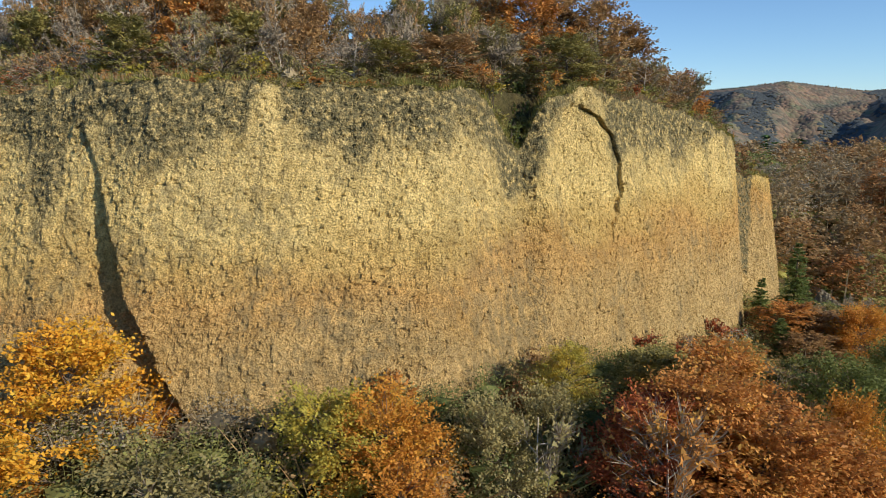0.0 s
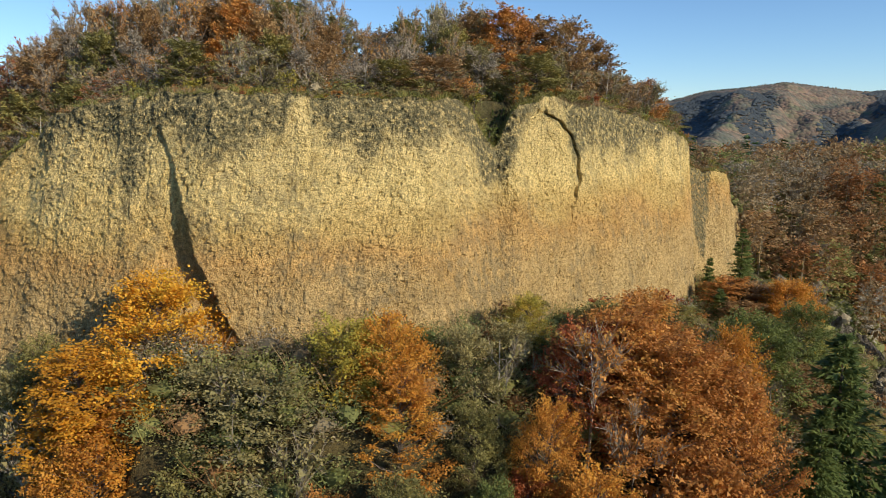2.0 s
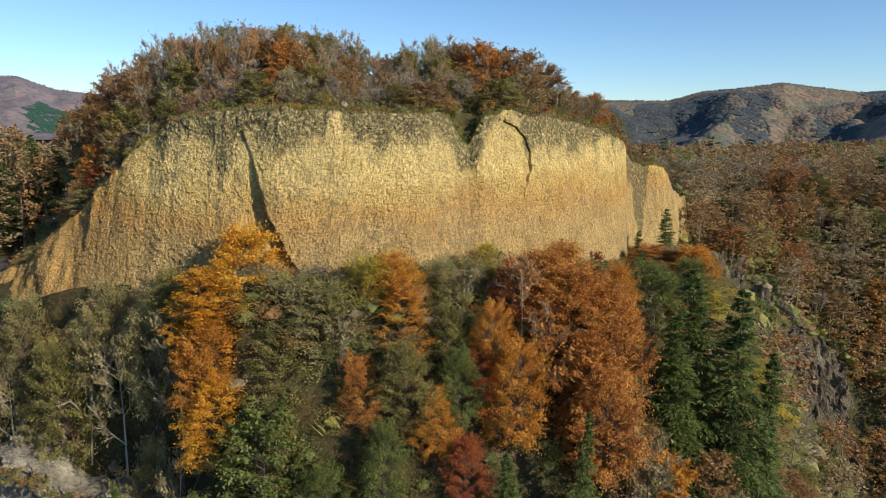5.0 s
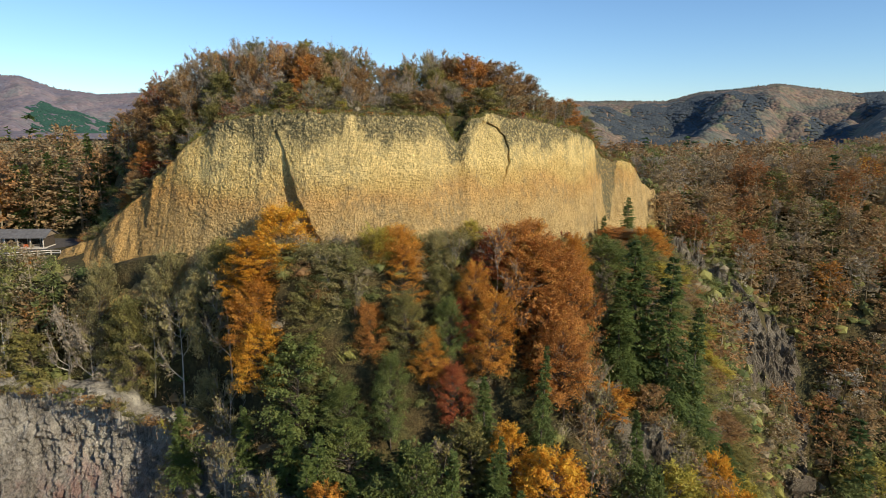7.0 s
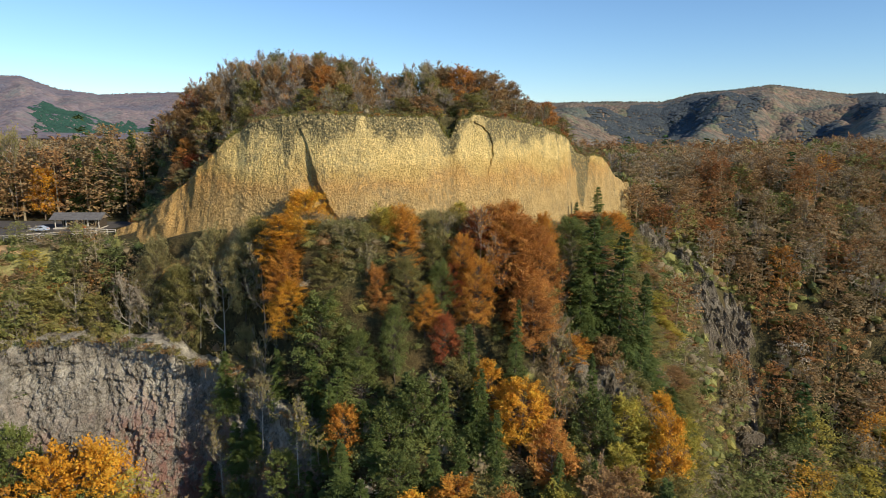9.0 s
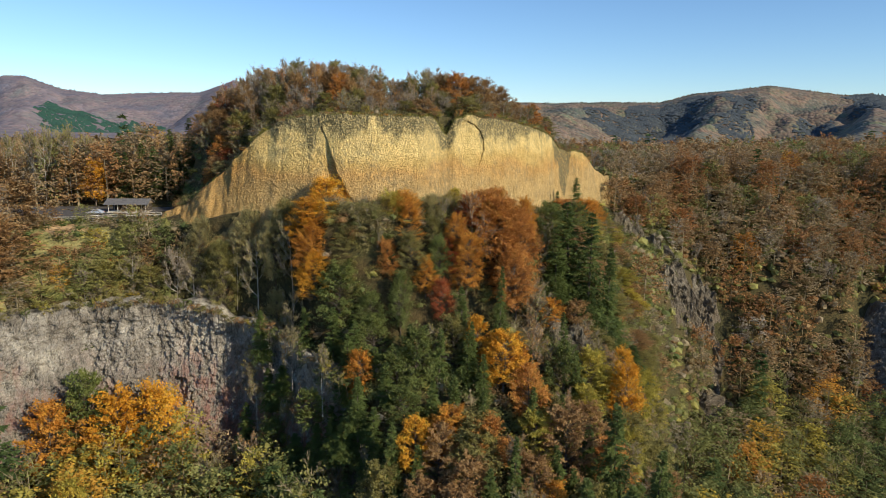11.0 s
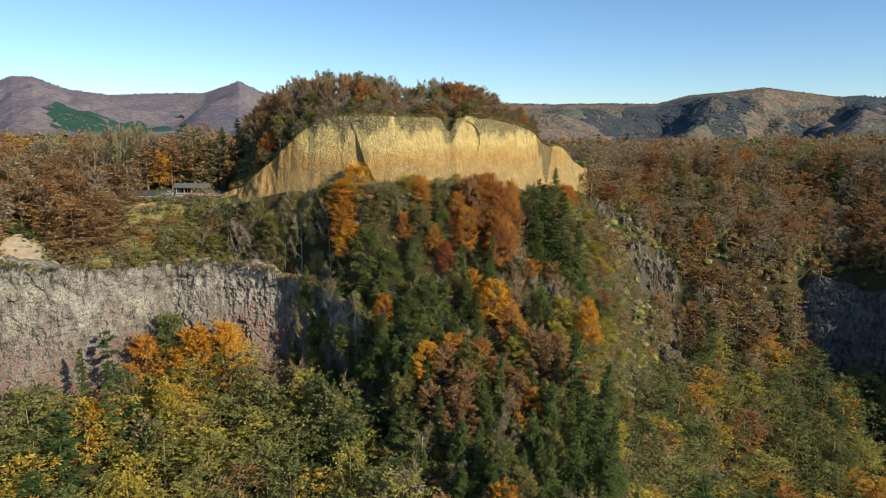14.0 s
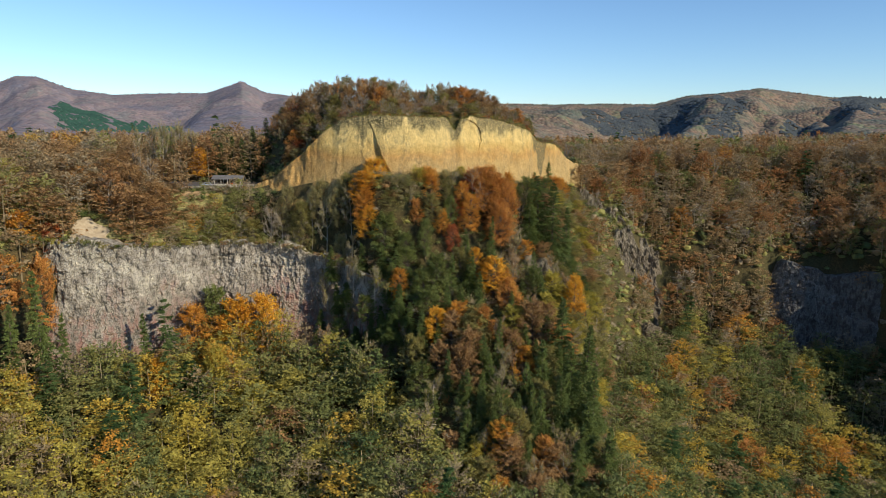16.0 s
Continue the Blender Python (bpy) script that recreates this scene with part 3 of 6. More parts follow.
def lumps(centres, radii, g, flat=0.8):
    """Ragged clumps of foliage, each a jagged many-cornered lump."""
    n = len(centres)
    v = ICO_V[None] * g.uniform(0.55, 1.35, (n, 12, 1)) * np.asarray(radii)[:, None, None] * np.array([1, 1, flat])
    v = v + centres[:, None]
    f = ICO_F[None] + 12 * np.arange(n)[:, None, None]
    return v.reshape(-1, 3), f.reshape(-1, 3)


def joined(*pieces):
    v, f, base = [], [], 0
    for p in pieces:
        v.append(p[0]), f.append(p[1] + base)
        base += len(p[0])
    return np.concatenate(v), np.concatenate(f)


def ribbons(starts, ends, width, g):
    """Thin twigs, each one narrow sliver."""
    n = len(starts)
    side = np.cross(ends - starts, g.normal(size=(n, 3)))
    side /= np.linalg.norm(side, axis=1, keepdims=True) + 1e-9
    w = width * g.uniform(0.7, 1.3, n)[:, None]
    v = np.stack([starts - side * w, starts + side * w, ends], 1)
    return v.reshape(-1, 3), np.arange(3 * n).reshape(n, 3)


def fine_leaves(centres, size, g, narrow=0.6, up=0.35, out=None):
    """Small diamond leaves for the nearest trees."""
    n = len(centres)
    nrm = g.normal(size=(n, 3)) * (1.0 if out is None else 0.6) + np.array([0, 0, up]) + (0.0 if out is None else out)
    nrm /= np.linalg.norm(nrm, axis=1, keepdims=True)
    a = np.cross(nrm, g.normal(size=(n, 3)))
    a /= np.linalg.norm(a, axis=1, keepdims=True)
    b = np.cross(nrm, a)
    s = (size * g.uniform(0.6, 1.3, n))[:, None]
    v = np.stack([centres - a * s, centres - b * s * narrow, centres + a * s, centres + b * s * narrow], 1)
    return v.reshape(-1, 3), np.arange(4 * n).reshape(n, 4)


def spray_shape(seed, h, r, low, sprays, per, leaf, make=fine_leaves):
    """Trunk, a limb to every spray, and a crown of flattened leaf sprays in layers with dark gaps between them."""
    g = np.random.default_rng(seed)
    lean = g.normal(size=2) * 0.05 * h
    zt = np.linspace(0, 1, 7)
    path = np.stack([lean[0] * zt ** 2 + 0.12 * np.sin(zt * 5 + seed), lean[1] * zt ** 2 + 0.12 * np.cos(zt * 4 + seed), h * 0.93 * zt - 1.5 * (zt == 0)], -1)
    base_r = 0.016 * h + 0.04
    wood = [(path, base_r * (1 - 0.9 * zt) + 0.012)]
    s = g.uniform(0, 1, sprays) ** 0.85
    az = g.uniform(0, 2 * np.pi, sprays)
    wide = np.sin(np.pi * (0.14 + 0.80 * s)) ** 0.75
    rr = r * wide * g.uniform(0.25, 1.0, sprays) ** 0.5 * (1 + 0.22 * np.sin(3 * az + seed + 5 * s))
    c = np.stack([rr * np.cos(az) + lean[0] * s ** 2, rr * np.sin(az) + lean[1] * s ** 2, h * (low + (0.985 - low) * s) + 0.02 * h * g.normal(size=sprays)], -1)
    o = np.stack([np.cos(az), np.sin(az), 0.25 + 1.1 * (s - 0.35)], -1) + 0.25 * g.normal(size=(sprays, 3))
    o /= np.linalg.norm(o, axis=1, keepdims=True)
    t = np.stack([-np.sin(az), np.cos(az), 0.2 * g.normal(size=sprays)], -1)
    nrm = np.cross(o, t)
    nrm /= np.linalg.norm(nrm, axis=1, keepdims=True)
    size = r * g.uniform(0.13, 0.25, sprays)
    for k in range(sprays):
        z0 = np.clip(c[k, 2] - g.uniform(0.3, 0.7) * rr[k] - 0.5, 0.12 * h, 0.88 * h)
        f = z0 / (0.93 * h)
        start = np.array([np.interp(f, zt, path[:, 0]), np.interp(f, zt, path[:, 1]), z0])
        m1 = start * 0.5 + c[k] * 0.5 + g.normal(size=3) * 0.05 * r
        b_ = base_r * 0.30 * (1 - 0.7 * f)
        wood.append((np.stack([start, m1, c[k] + o[k] * size[k] * 0.6]), (b_, b_ * 0.5 + 0.008, 0.008)))
    k = np.repeat(np.arange(sprays), per)
    n = len(k)
    a_, b_ = g.normal(size=n) * 0.62, g.normal(size=n) * 0.52
    a_ = np.where(a_ < -0.9, -a_, a_)
    p = c[k] + o[k] * (a_ * 1.25 * size[k])[:, None] + t[k] * (b_ * size[k])[:, None] + nrm[k] * (g.normal(size=n) * 0.17 * size[k])[:, None]
    p[:, 2] -= 0.20 * size[k] * (a_ ** 2 + b_ ** 2)
    return tubes(wood, 3), make(p, leaf, g, 0.62, 0.25, nrm[k] * 0.9 + o[k] * 0.45)


def bare_shape(seed, h, r, twigs, n_leaf, leaf, width=0.022):
    """A thin-leaved or leafless tree: rising limbs, boughs and very many twigs."""
    g = np.random.default_rng(seed)
    zt = np.linspace(0, 1, 7)
    bend = g.normal(size=2) * 0.04 * h
    path = np.stack([bend[0] * np.sin(zt * 3), bend[1] * zt ** 2, h * 0.95 * zt - 1.5 * (zt == 0)], -1)
    base_r = 0.012 * h + 0.03
    wood, tips_a, tips_b = [(path, base_r * (1 - 0.9 * zt) + 0.01)], [], []
    for k in range(int(11 + 0.6 * h)):
        f = g.uniform(0.22, 0.93)
        start = np.array([np.interp(f, zt, path[:, 0]), np.interp(f, zt, path[:, 1]), f * 0.95 * h])
        az = g.uniform(0, 2 * np.pi)
        reach = r * g.uniform(0.55, 1.1) * (1.15 - 0.75 * f)
        rise = reach * g.uniform(0.5, 1.25)
        end = start + np.array([np.cos(az) * reach, np.sin(az) * reach, rise])
        m1 = (start + end) / 2 + np.array([0, 0, -0.12 * reach]) + g.normal(size=3) * 0.05 * reach
        rr = base_r * 0.46 * (1 - 0.55 * f)
        wood.append((np.stack([start, m1, end]), (rr, rr * 0.65, 0.014)))
        for j in range(4):
            s = g.uniform(0.3, 1.0)
            p0 = m1 + (end - m1) * (2 * s - 1) if s > 0.5 else start + (m1 - start) * 2 * s
            dirn = (end - start) / np.linalg.norm(end - start) + g.normal(size=3) * 0.55 + np.array([0, 0, 0.25])
            p1 = p0 + dirn / np.linalg.norm(dirn) * reach * g.uniform(0.25, 0.5)
            wood.append((np.stack([p0, p1]), (rr * 0.4 + 0.006, 0.006)))
            tips_a.append(p0), tips_b.append(p1)
    a, b = np.array(tips_a), np.array(tips_b)
    k = g.integers(0, len(a), twigs)
    s = g.uniform(0.2, 1.0, twigs)[:, None]
    t0 = a[k] + (b[k] - a[k]) * s
    dirn = (b[k] - a[k]) / (np.linalg.norm(b[k] - a[k], axis=1, keepdims=True) + 1e-9) + g.normal(size=(twigs, 3)) * 0.5 + np.array([0, 0, 0.2])
    t1 = t0 + dirn * g.uniform(0.05, 0.11, twigs)[:, None] * h * 0.75
    crown = ribbons(t0, t1, width, g)
    if n_leaf:
        k = g.integers(0, twigs, n_leaf)
        lf = leaves(t0[k] + (t1[k] - t0[k]) * g.uniform(0.3, 1.1, n_leaf)[:, None] + g.normal(size=(n_leaf, 3)) * 0.1, leaf, g)
    else:
        lf = None
    return tubes(wood, 3), crown, lf


def fir_shape(seed, h, r, tiers, boughs, sprigs, size=0.36, ragged=0.25):
    """A fir: whorls of drooping boughs, each a flat feather of many short needled sprigs."""
    g = np.random.default_rng(seed)
    zt = np.linspace(0, 1, 6)
    wood = [(np.stack([0 * zt, 0.05 * np.sin(zt * 3), h * zt - 1.5 * (zt == 0)], -1), (0.016 * h + 0.03) * (1 - 0.97 * zt) + 0.004)]
    f0, z0, az, reach = [], [], [], []
    for t in range(tiers):
        f = (t + 0.6) / tiers
        n = max(4, int(boughs * (1 - 0.45 * f)))
        f0 += [f] * n
        z0 += list(h * (0.05 + 0.94 * f) + g.uniform(-0.4, 0.4, n) * h / tiers)
        az += list(g.uniform(0, 2 * np.pi, n))
        reach += list((r * (1 - f) ** 0.8 * (0.6 + 0.4 * min(1, f * 7)) + 0.15) * g.uniform(1 - 1.5 * ragged, 1 + ragged, n))
    k = np.repeat(np.arange(len(z0)), sprigs)
    f, z0, az, reach = (np.array(a_)[k] for a_ in (f0, z0, az, reach))
    n = len(k)
    s = g.uniform(0.06, 1, n) ** 0.75
    wide = 0.34 * reach * (1.12 - s) ** 0.7 + 0.05
    off = g.uniform(-1, 1, n) * wide
    zero = 0 * az
    d, side = np.stack([np.cos(az), np.sin(az), zero], -1), np.stack([-np.sin(az), np.cos(az), zero], -1)
    p = d * (s * reach)[:, None] + side * off[:, None]
    p[:, 2] = z0 + (0.34 * s - (0.62 - 0.5 * f) * s ** 2) * reach - 0.28 * np.abs(off) + 0.05 * size * g.normal(size=n)
    way = d * 0.75 + side * (np.sign(off) * g.uniform(0.1, 1.0, n))[:, None]
    way[:, 2] += g.normal(size=n) * 0.28 - 0.12
    way /= np.linalg.norm(way, axis=1, keepdims=True)
    across = np.cross(way, np.array([0, 0, 1.0]) + 0.45 * g.normal(size=(n, 3)))
    across /= np.linalg.norm(across, axis=1, keepdims=True) + 1e-9
    ln = (size * g.uniform(0.7, 1.35, n))[:, None]
    v = np.stack([p - across * ln * 0.34, p + across * ln * 0.34, p + way * ln * 1.5], 1)
    return tubes(wood, 5), (v.reshape(-1, 3), np.arange(3 * n).reshape(n, 3))


# ---------------------------------------------------------------- plants: things
def part(name, mesh, parent, label=""):
    ob = new(name, mesh)
    ob.parent = parent
    if label:
        ob["label"] = label
    return ob


def wear(ob, mat):
    ob.material_slots[0].link = "OBJECT"
    ob.material_slots[0].material = mat


def leaf_mesh(name, shape):
    v = shape[0]
    patch = 0.5 + 0.55 * vnoise(v[:, 0] / 1.1 + v[:, 2] / 1.9, v[:, 1] / 1.1 - v[:, 2] / 1.4, 27) + 0.25 * vnoise(v[:, 0] / 3.1 + v[:, 2] / 4.0, v[:, 1] / 3.1 - v[:, 2] / 3.0, 28)
    return mesh_np(name, v, [(shape[1], 0)], [LEAF["olive"]], tint=np.clip(patch, 0, 1))


WOOD_MESH, CROWN_MESH, TWIG_MESH = {}, {}, {}
def wood_mesh(name, w, mat=BARK):
    return mesh_np(name, w[0], [(w[1], 0)], [mat])


for k in range(5):
    w, c = spray_shape(100 + k, 12.0, 4.3, 0.08 + 0.03 * k, 230, 105, 0.116)
    WOOD_MESH["near", k], CROWN_MESH["near", k] = wood_mesh("trunk", w), leaf_mesh("crown", c)
    w, c = spray_shape(250 + k, 12.0, 4.0, 0.04 + 0.03 * k, 150, 64, 0.20, leaves)
    WOOD_MESH["mid", k], CROWN_MESH["mid", k] = wood_mesh("trunk", w), leaf_mesh("crown", c)
for k in range(3):
    w, c = spray_shape(300 + k, 14.0, 3.1, 0.05, 200, 95, 0.112)
    WOOD_MESH["tall", k], CROWN_MESH["tall", k] = wood_mesh("trunk", w), leaf_mesh("crown", c)
for k in range(4):
    w, c, l = bare_shape(400 + k, 10.0, 3.6, 1000, 800, 0.17, 0.034)
    WOOD_MESH["bare", k], TWIG_MESH["bare", k], CROWN_MESH["bare", k] = wood_mesh("trunk", w, PALE_BARK if k % 2 else BARK), leaf_mesh("twigs", c), leaf_mesh("crown", l)
for k in range(3):
    w, c = fir_shape(500 + k, 16.0, 3.4, 27, 13, 52, 0.24, 0.36)
    WOOD_MESH["fir", k], CROWN_MESH["fir", k] = wood_mesh("trunk", w), leaf_mesh("crown", c)
for k in range(4):
    w, c, l = bare_shape(610 + k, 2.6, 1.7, 240, 320, 0.15, 0.02)
    WOOD_MESH["shrub", k], TWIG_MESH["shrub", k], CROWN_MESH["shrub", k] = wood_mesh("stems", w), leaf_mesh("twigs", c), leaf_mesh("crown", l)

NATIVE = {"near": (12.0, 4.3), "mid": (12.0, 4.0), "tall": (14.0, 2.9), "bare": (10.0, 3.6), "fir": (16.0, 3.4), "shrub": (2.6, 1.7)}
WORDS = {
    "orange": "orange-leaved", "gold": "golden yellow-leaved", "rust": "rust-red-leaved", "red": "deep red-leaved", "brown": "brown-leaved",
    "olive": "dull olive-leaved", "lime": "yellow-green-leaved", "green": "green-leaved", "grey": "grey-green thin-leaved", "fir": "dark green needled", "twig": "leafless grey",
}
MADE = {}
turns = random.Random(5)


def plant(kind, colour, x, y, tall, wide, where="on the gorge slope", z=None, variant=None):
    """One tree or shrub, standing on the ground at (x, y): tall metres high, wide metres across."""
    k = turns.randrange(5) if variant is None else variant
    count = sum(1 for key in WOOD_MESH if key[0] == kind)
    k %= count
    h0, r0 = NATIVE[kind]
    z = float(height(x, y)) if z is None else z
    m = Matrix.LocRotScale((x, y, z), Euler((radians(turns.uniform(-3, 3)), radians(turns.uniform(-3, 3)), turns.uniform(0, 6.28))), (wide / 2 / r0, wide / 2 / r0, tall / h0))
    key = (kind, colour, k)
    name = "shrub" if kind == "shrub" else "fir_tree" if kind == "fir" else "bare_tree" if kind == "bare" and colour == "twig" else "thin_tree" if kind == "bare" else "broadleaf_tree"
    if key in MADE:
        ob = copy_thing(MADE[key], Matrix.Identity(4))
    else:
        ob = new(name)
        part("stem" if kind == "shrub" else "trunk", WOOD_MESH[kind, k], ob)
        if (kind, k) in TWIG_MESH:
            wear(tagged(part("twig_spray", TWIG_MESH[kind, k], ob, "fine pale twigs"), kind="stuff"), LEAF["twig"])
        wear(part("crown", CROWN_MESH[kind, k], ob), LEAF[colour])
        MADE[key] = ob
    ob.matrix_basis = m
    noun = "shrub" if kind == "shrub" else "fir tree" if kind == "fir" else "bare tree with thin twigs" if name == "bare_tree" else "thin-crowned tree" if kind == "bare" else "autumn tree"
    size = "tall" if tall > 13 else "small" if tall < 6 and kind != "shrub" else ""
    label = " ".join(w_ for w_ in (size, WORDS[colour], noun, where) if w_)
    return tagged(ob, label, "shrub" if kind == "shrub" else "tree", name + "s of the gorge")


def top_plant(kind, colour, x, y, top, wide, tall, where="on the gorge slope", variant=None):
    """A tree given by the height of its top."""
    zg = float(height(x, y))
    t = min(max(tall, top - zg), 1.6 * tall)
    top = min(top, zg + t)
    return plant(kind, colour, x, y, t, wide, where, top - t, variant)


# below the pumice face
BELOW = "below the pumice cliff"
top_plant("near", "gold", -23.8, 41.0, 86.6, 11.5, 17, BELOW, 0)
top_plant("tall", "gold", -28.0, 38.0, 82.5, 9.0, 14, BELOW, 1)
top_plant("tall", "orange", -25.5, 36.0, 79.0, 8.5, 14, BELOW, 2)
top_plant("near", "orange", -27.5, 33.0, 76.0, 8.5, 13, BELOW, 3)
top_plant("near", "gold", -25.5, 30.0, 70.0, 8.0, 13, BELOW, 1)
top_plant("near", "grey", -17.5, 38.0, 81.0, 10.5, 12, BELOW, 0)
top_plant("near", "grey", -38.0, 41.5, 80.0, 8.0, 13, BELOW, 2)
top_plant("near", "grey", -46.0, 44.5, 78.0, 8.5, 13, BELOW, 3)
top_plant("near", "olive", -34.5, 41.5, 81.0, 7.0, 12, BELOW, 4)
top_plant("near", "olive", -53.0, 43.5, 77.5, 8.5, 13, BELOW, 0)
top_plant("near", "grey", -61.0, 46.5, 76.0, 8.0, 13, BELOW, 1)
top_plant("near", "grey", -36.5, 36.5, 72.0, 8.0, 13, BELOW, 0)
top_plant("bare", "grey", -43.0, 41.5, 73.0, 9.0, 13, BELOW, 1)
top_plant("bare", "grey", -49.0, 43.5, 72.0, 9.0, 13, BELOW, 3)
top_plant("bare", "olive", -40.0, 37.5, 66.0, 9.0, 13, BELOW, 1)
top_plant("bare", "grey", -32.0, 33.0, 66.0, 8.0, 12, BELOW, 3)
top_plant("near", "olive", -16.0, 29.5, 65.0, 7.5, 12, BELOW, 2)
top_plant("near", "green", -10.5, 25.5, 61.0, 6.5, 12, BELOW, 4)
top_plant("near", "brown", -20.0, 32.0, 68.5, 7.0, 12, BELOW, 1)
top_plant("near", "grey", -12.5, 35.5, 80.5, 11.5, 13, BELOW, 1)
top_plant("bare", "grey", -15.5, 35.5, 81.5, 10.0, 14, BELOW, 3)
top_plant("bare", "grey", -11.0, 32.0, 76.5, 9.0, 13, BELOW, 1)
top_plant("near", "olive", -17.0, 33.0, 76.0, 9.0, 13, BELOW, 3)
top_plant("bare", "grey", -32.5, 37.0, 78.5, 9.0, 13, BELOW, 1)
top_plant("bare", "grey", 6.0, 38.5, 83.0, 8.0, 13, BELOW, 3)
top_plant("near", "rust", -20.0, 42.5, 81.0, 6.0, 10, BELOW, 2)
top_plant("near", "lime", -7.0, 38.5, 84.0, 8.5, 13, BELOW, 3)
top_plant("near", "orange", -3.2, 38.0, 84.0, 8.0, 13, BELOW, 4)
top_plant("tall", "orange", -2.5, 33.5, 81.5, 6.0, 14, BELOW, 0)
top_plant("near", "olive", -1.0, 29.5, 75.0, 7.0, 12, BELOW, 1)
top_plant("near", "grey", 3.5, 40.0, 83.0, 6.5, 13, BELOW, 2)
top_plant("near", "grey", 7.0, 43.0, 82.5, 6.5, 13, BELOW, 3)
top_plant("near", "olive", 3.5, 34.5, 78.0, 6.0, 12, BELOW, 0)
top_plant("near", "green", 5.5, 31.0, 74.0, 5.0, 11, BELOW, 4)
top_plant("near", "orange", 9.0, 34.0, 79.0, 5.5, 12, BELOW, 2)
top_plant("near", "red", 12.5, 40.5, 83.0, 8.5, 13, BELOW, 0)
top_plant("near", "rust", 16.5, 42.0, 84.0, 11.0, 15, BELOW, 1)
top_plant("near", "rust", 19.0, 39.0, 82.5, 11.0, 14, BELOW, 3)
top_plant("near", "rust", 22.5, 40.5, 81.5, 11.0, 14, BELOW, 4)
top_plant("bare", "rust", 16.0, 34.5, 78.0, 8.5, 14, BELOW, 2)
top_plant("mid", "rust", 22.0, 33.5, 74.0, 9.0, 14, BELOW, 0)
top_plant("near", "orange", 27.5, 43.0, 82.0, 6.0, 12, BELOW, 1)
top_plant("bare", "rust", 13.0, 37.0, 83.5, 9.0, 14, BELOW, 1)
top_plant("near", "orange", 27.0, 53.0, 75.5, 7.5, 14, BELOW, 3)
top_plant("near", "rust", 31.0, 58.0, 73.5, 7.0, 14, BELOW, 2)
top_plant("near", "rust", 20.5, 46.5, 84.0, 9.5, 13, BELOW, 0)
top_plant("near", "green", 36.5, 57.0, 79.0, 10.0, 15, BELOW, 4)
top_plant("near", "green", 44.0, 64.0, 78.5, 8.0, 14, BELOW, 2)
top_plant("near", "orange", 50.0, 78.0, 77.8, 9.0, 13, BELOW, 0)
top_plant("near", "orange", 55.0, 83.0, 77.0, 7.0, 12, BELOW, 1)
top_plant("near", "lime", 8.6, 47.0, 84.0, 4.5, 6, BELOW, 1)
top_plant("near", "rust", -7.0, 30.0, 73.0, 5.5, 11, BELOW, 3)
top_plant("near", "rust", 26.5, 38.5, 79.0, 9.5, 14, BELOW, 1)
top_plant("near", "orange", 12.0, 31.5, 74.5, 8.0, 12, BELOW, 2)
top_plant("near", "rust", 24.5, 32.0, 71.0, 9.0, 13, BELOW, 4)
top_plant("near", "red", 8.0, 32.5, 73.0, 5.5, 9, BELOW, 0)
top_plant("near", "orange", 2.0, 29.0, 69.5, 6.0, 10, BELOW, 3)
top_plant("near", "green", -4.0, 25.5, 66.0, 5.5, 11, BELOW, 2)
top_plant("near", "red", 6.0, 27.5, 64.0, 5.5, 9, BELOW, 1)
HEROES = (
    ("gold", 20.5, 18.0, 54.0, 9.0, 15), ("gold", 51.0, 24.0, 46.0, 8.0, 12), ("lime", 58.5, 36.0, 51.0, 7.0, 10), ("orange", 8.5, 6.0, 40.0, 10.0, 14),
    ("brown", 34.0, 6.0, 41.0, 11.0, 14), ("gold", 0.5, 3.0, 39.0, 8.0, 12), ("orange", -12.5, 15.0, 50.0, 6.0, 10), ("gold", 15.0, 22.0, 56.0, 6.0, 12),
    ("green", -4.0, 14.0, 50.0, 9.0, 14), ("green", -10.0, 22.0, 56.0, 8.0, 12), ("rust", 26.0, 14.0, 47.0, 8.0, 12))
for x, y, top in ((5.5, 87, 115.8), (10.5, 83, 116.0), (14.5, 89, 115.6), (1.5, 94, 115.2), (18.5, 85, 114.3), (23.0, 90, 112.6)):
    top_plant("mid", "rust" if 8 < x < 12 else "brown", x, y, top, 9.0, 9, "on the wooded knoll")
for k, (x, y) in enumerate(((-106, 33), (-110, 41), (-113, 29), (-117, 38), (-122, 31), (-125, 41), (-129, 32), (-118, 47), (-110, 49), (-127, 50), (-133, 42), (-136, 30), (-104, 26))):
    plant(("mid", "bare", "mid")[k % 3], "brown", x, y, (13, 15, 12, 16)[k % 4], (11, 10, 12)[k % 3], "above the lava wall")
for k, (x, y, top) in enumerate(((-52, 40, 71), (-47, 38, 67), (-56.5, 43, 73), (-42, 36, 66), (-61, 44.5, 70), (-38, 33.5, 62), (-33.5, 33, 64), (-66, 45, 71))):
    top_plant("bare", "twig", x, y, top, 10.0, 11, BELOW, 1 + 2 * (k % 2))
# firs
SLOPE = "on the gorge slope"
top_plant("fir", "fir", 40.3, 46.0, 81.0, 13.0, 27, SLOPE, 0)
top_plant("fir", "fir", 45.0, 43.5, 78.5, 12.0, 24, SLOPE, 1)
top_plant("fir", "fir", 36.0, 42.0, 75.0, 9.5, 20, SLOPE, 2)
top_plant("fir", "fir", 50.6, 95.5, 83.5, 7.0, 17, "beside the pale spur", 1)
top_plant("fir", "fir", 43.5, 90.0, 79.5, 5.5, 14, "beside the pale spur", 2)
top_plant("fir", "fir", 20.0, 27.0, 67.5, 5.0, 17, SLOPE, 0)
top_plant("fir", "fir", 51.0, 46.0, 75.0, 8.0, 18, SLOPE, 1)
top_plant("fir", "fir", 43.0, 1.0, 44.0, 11.0, 30, SLOPE, 2)
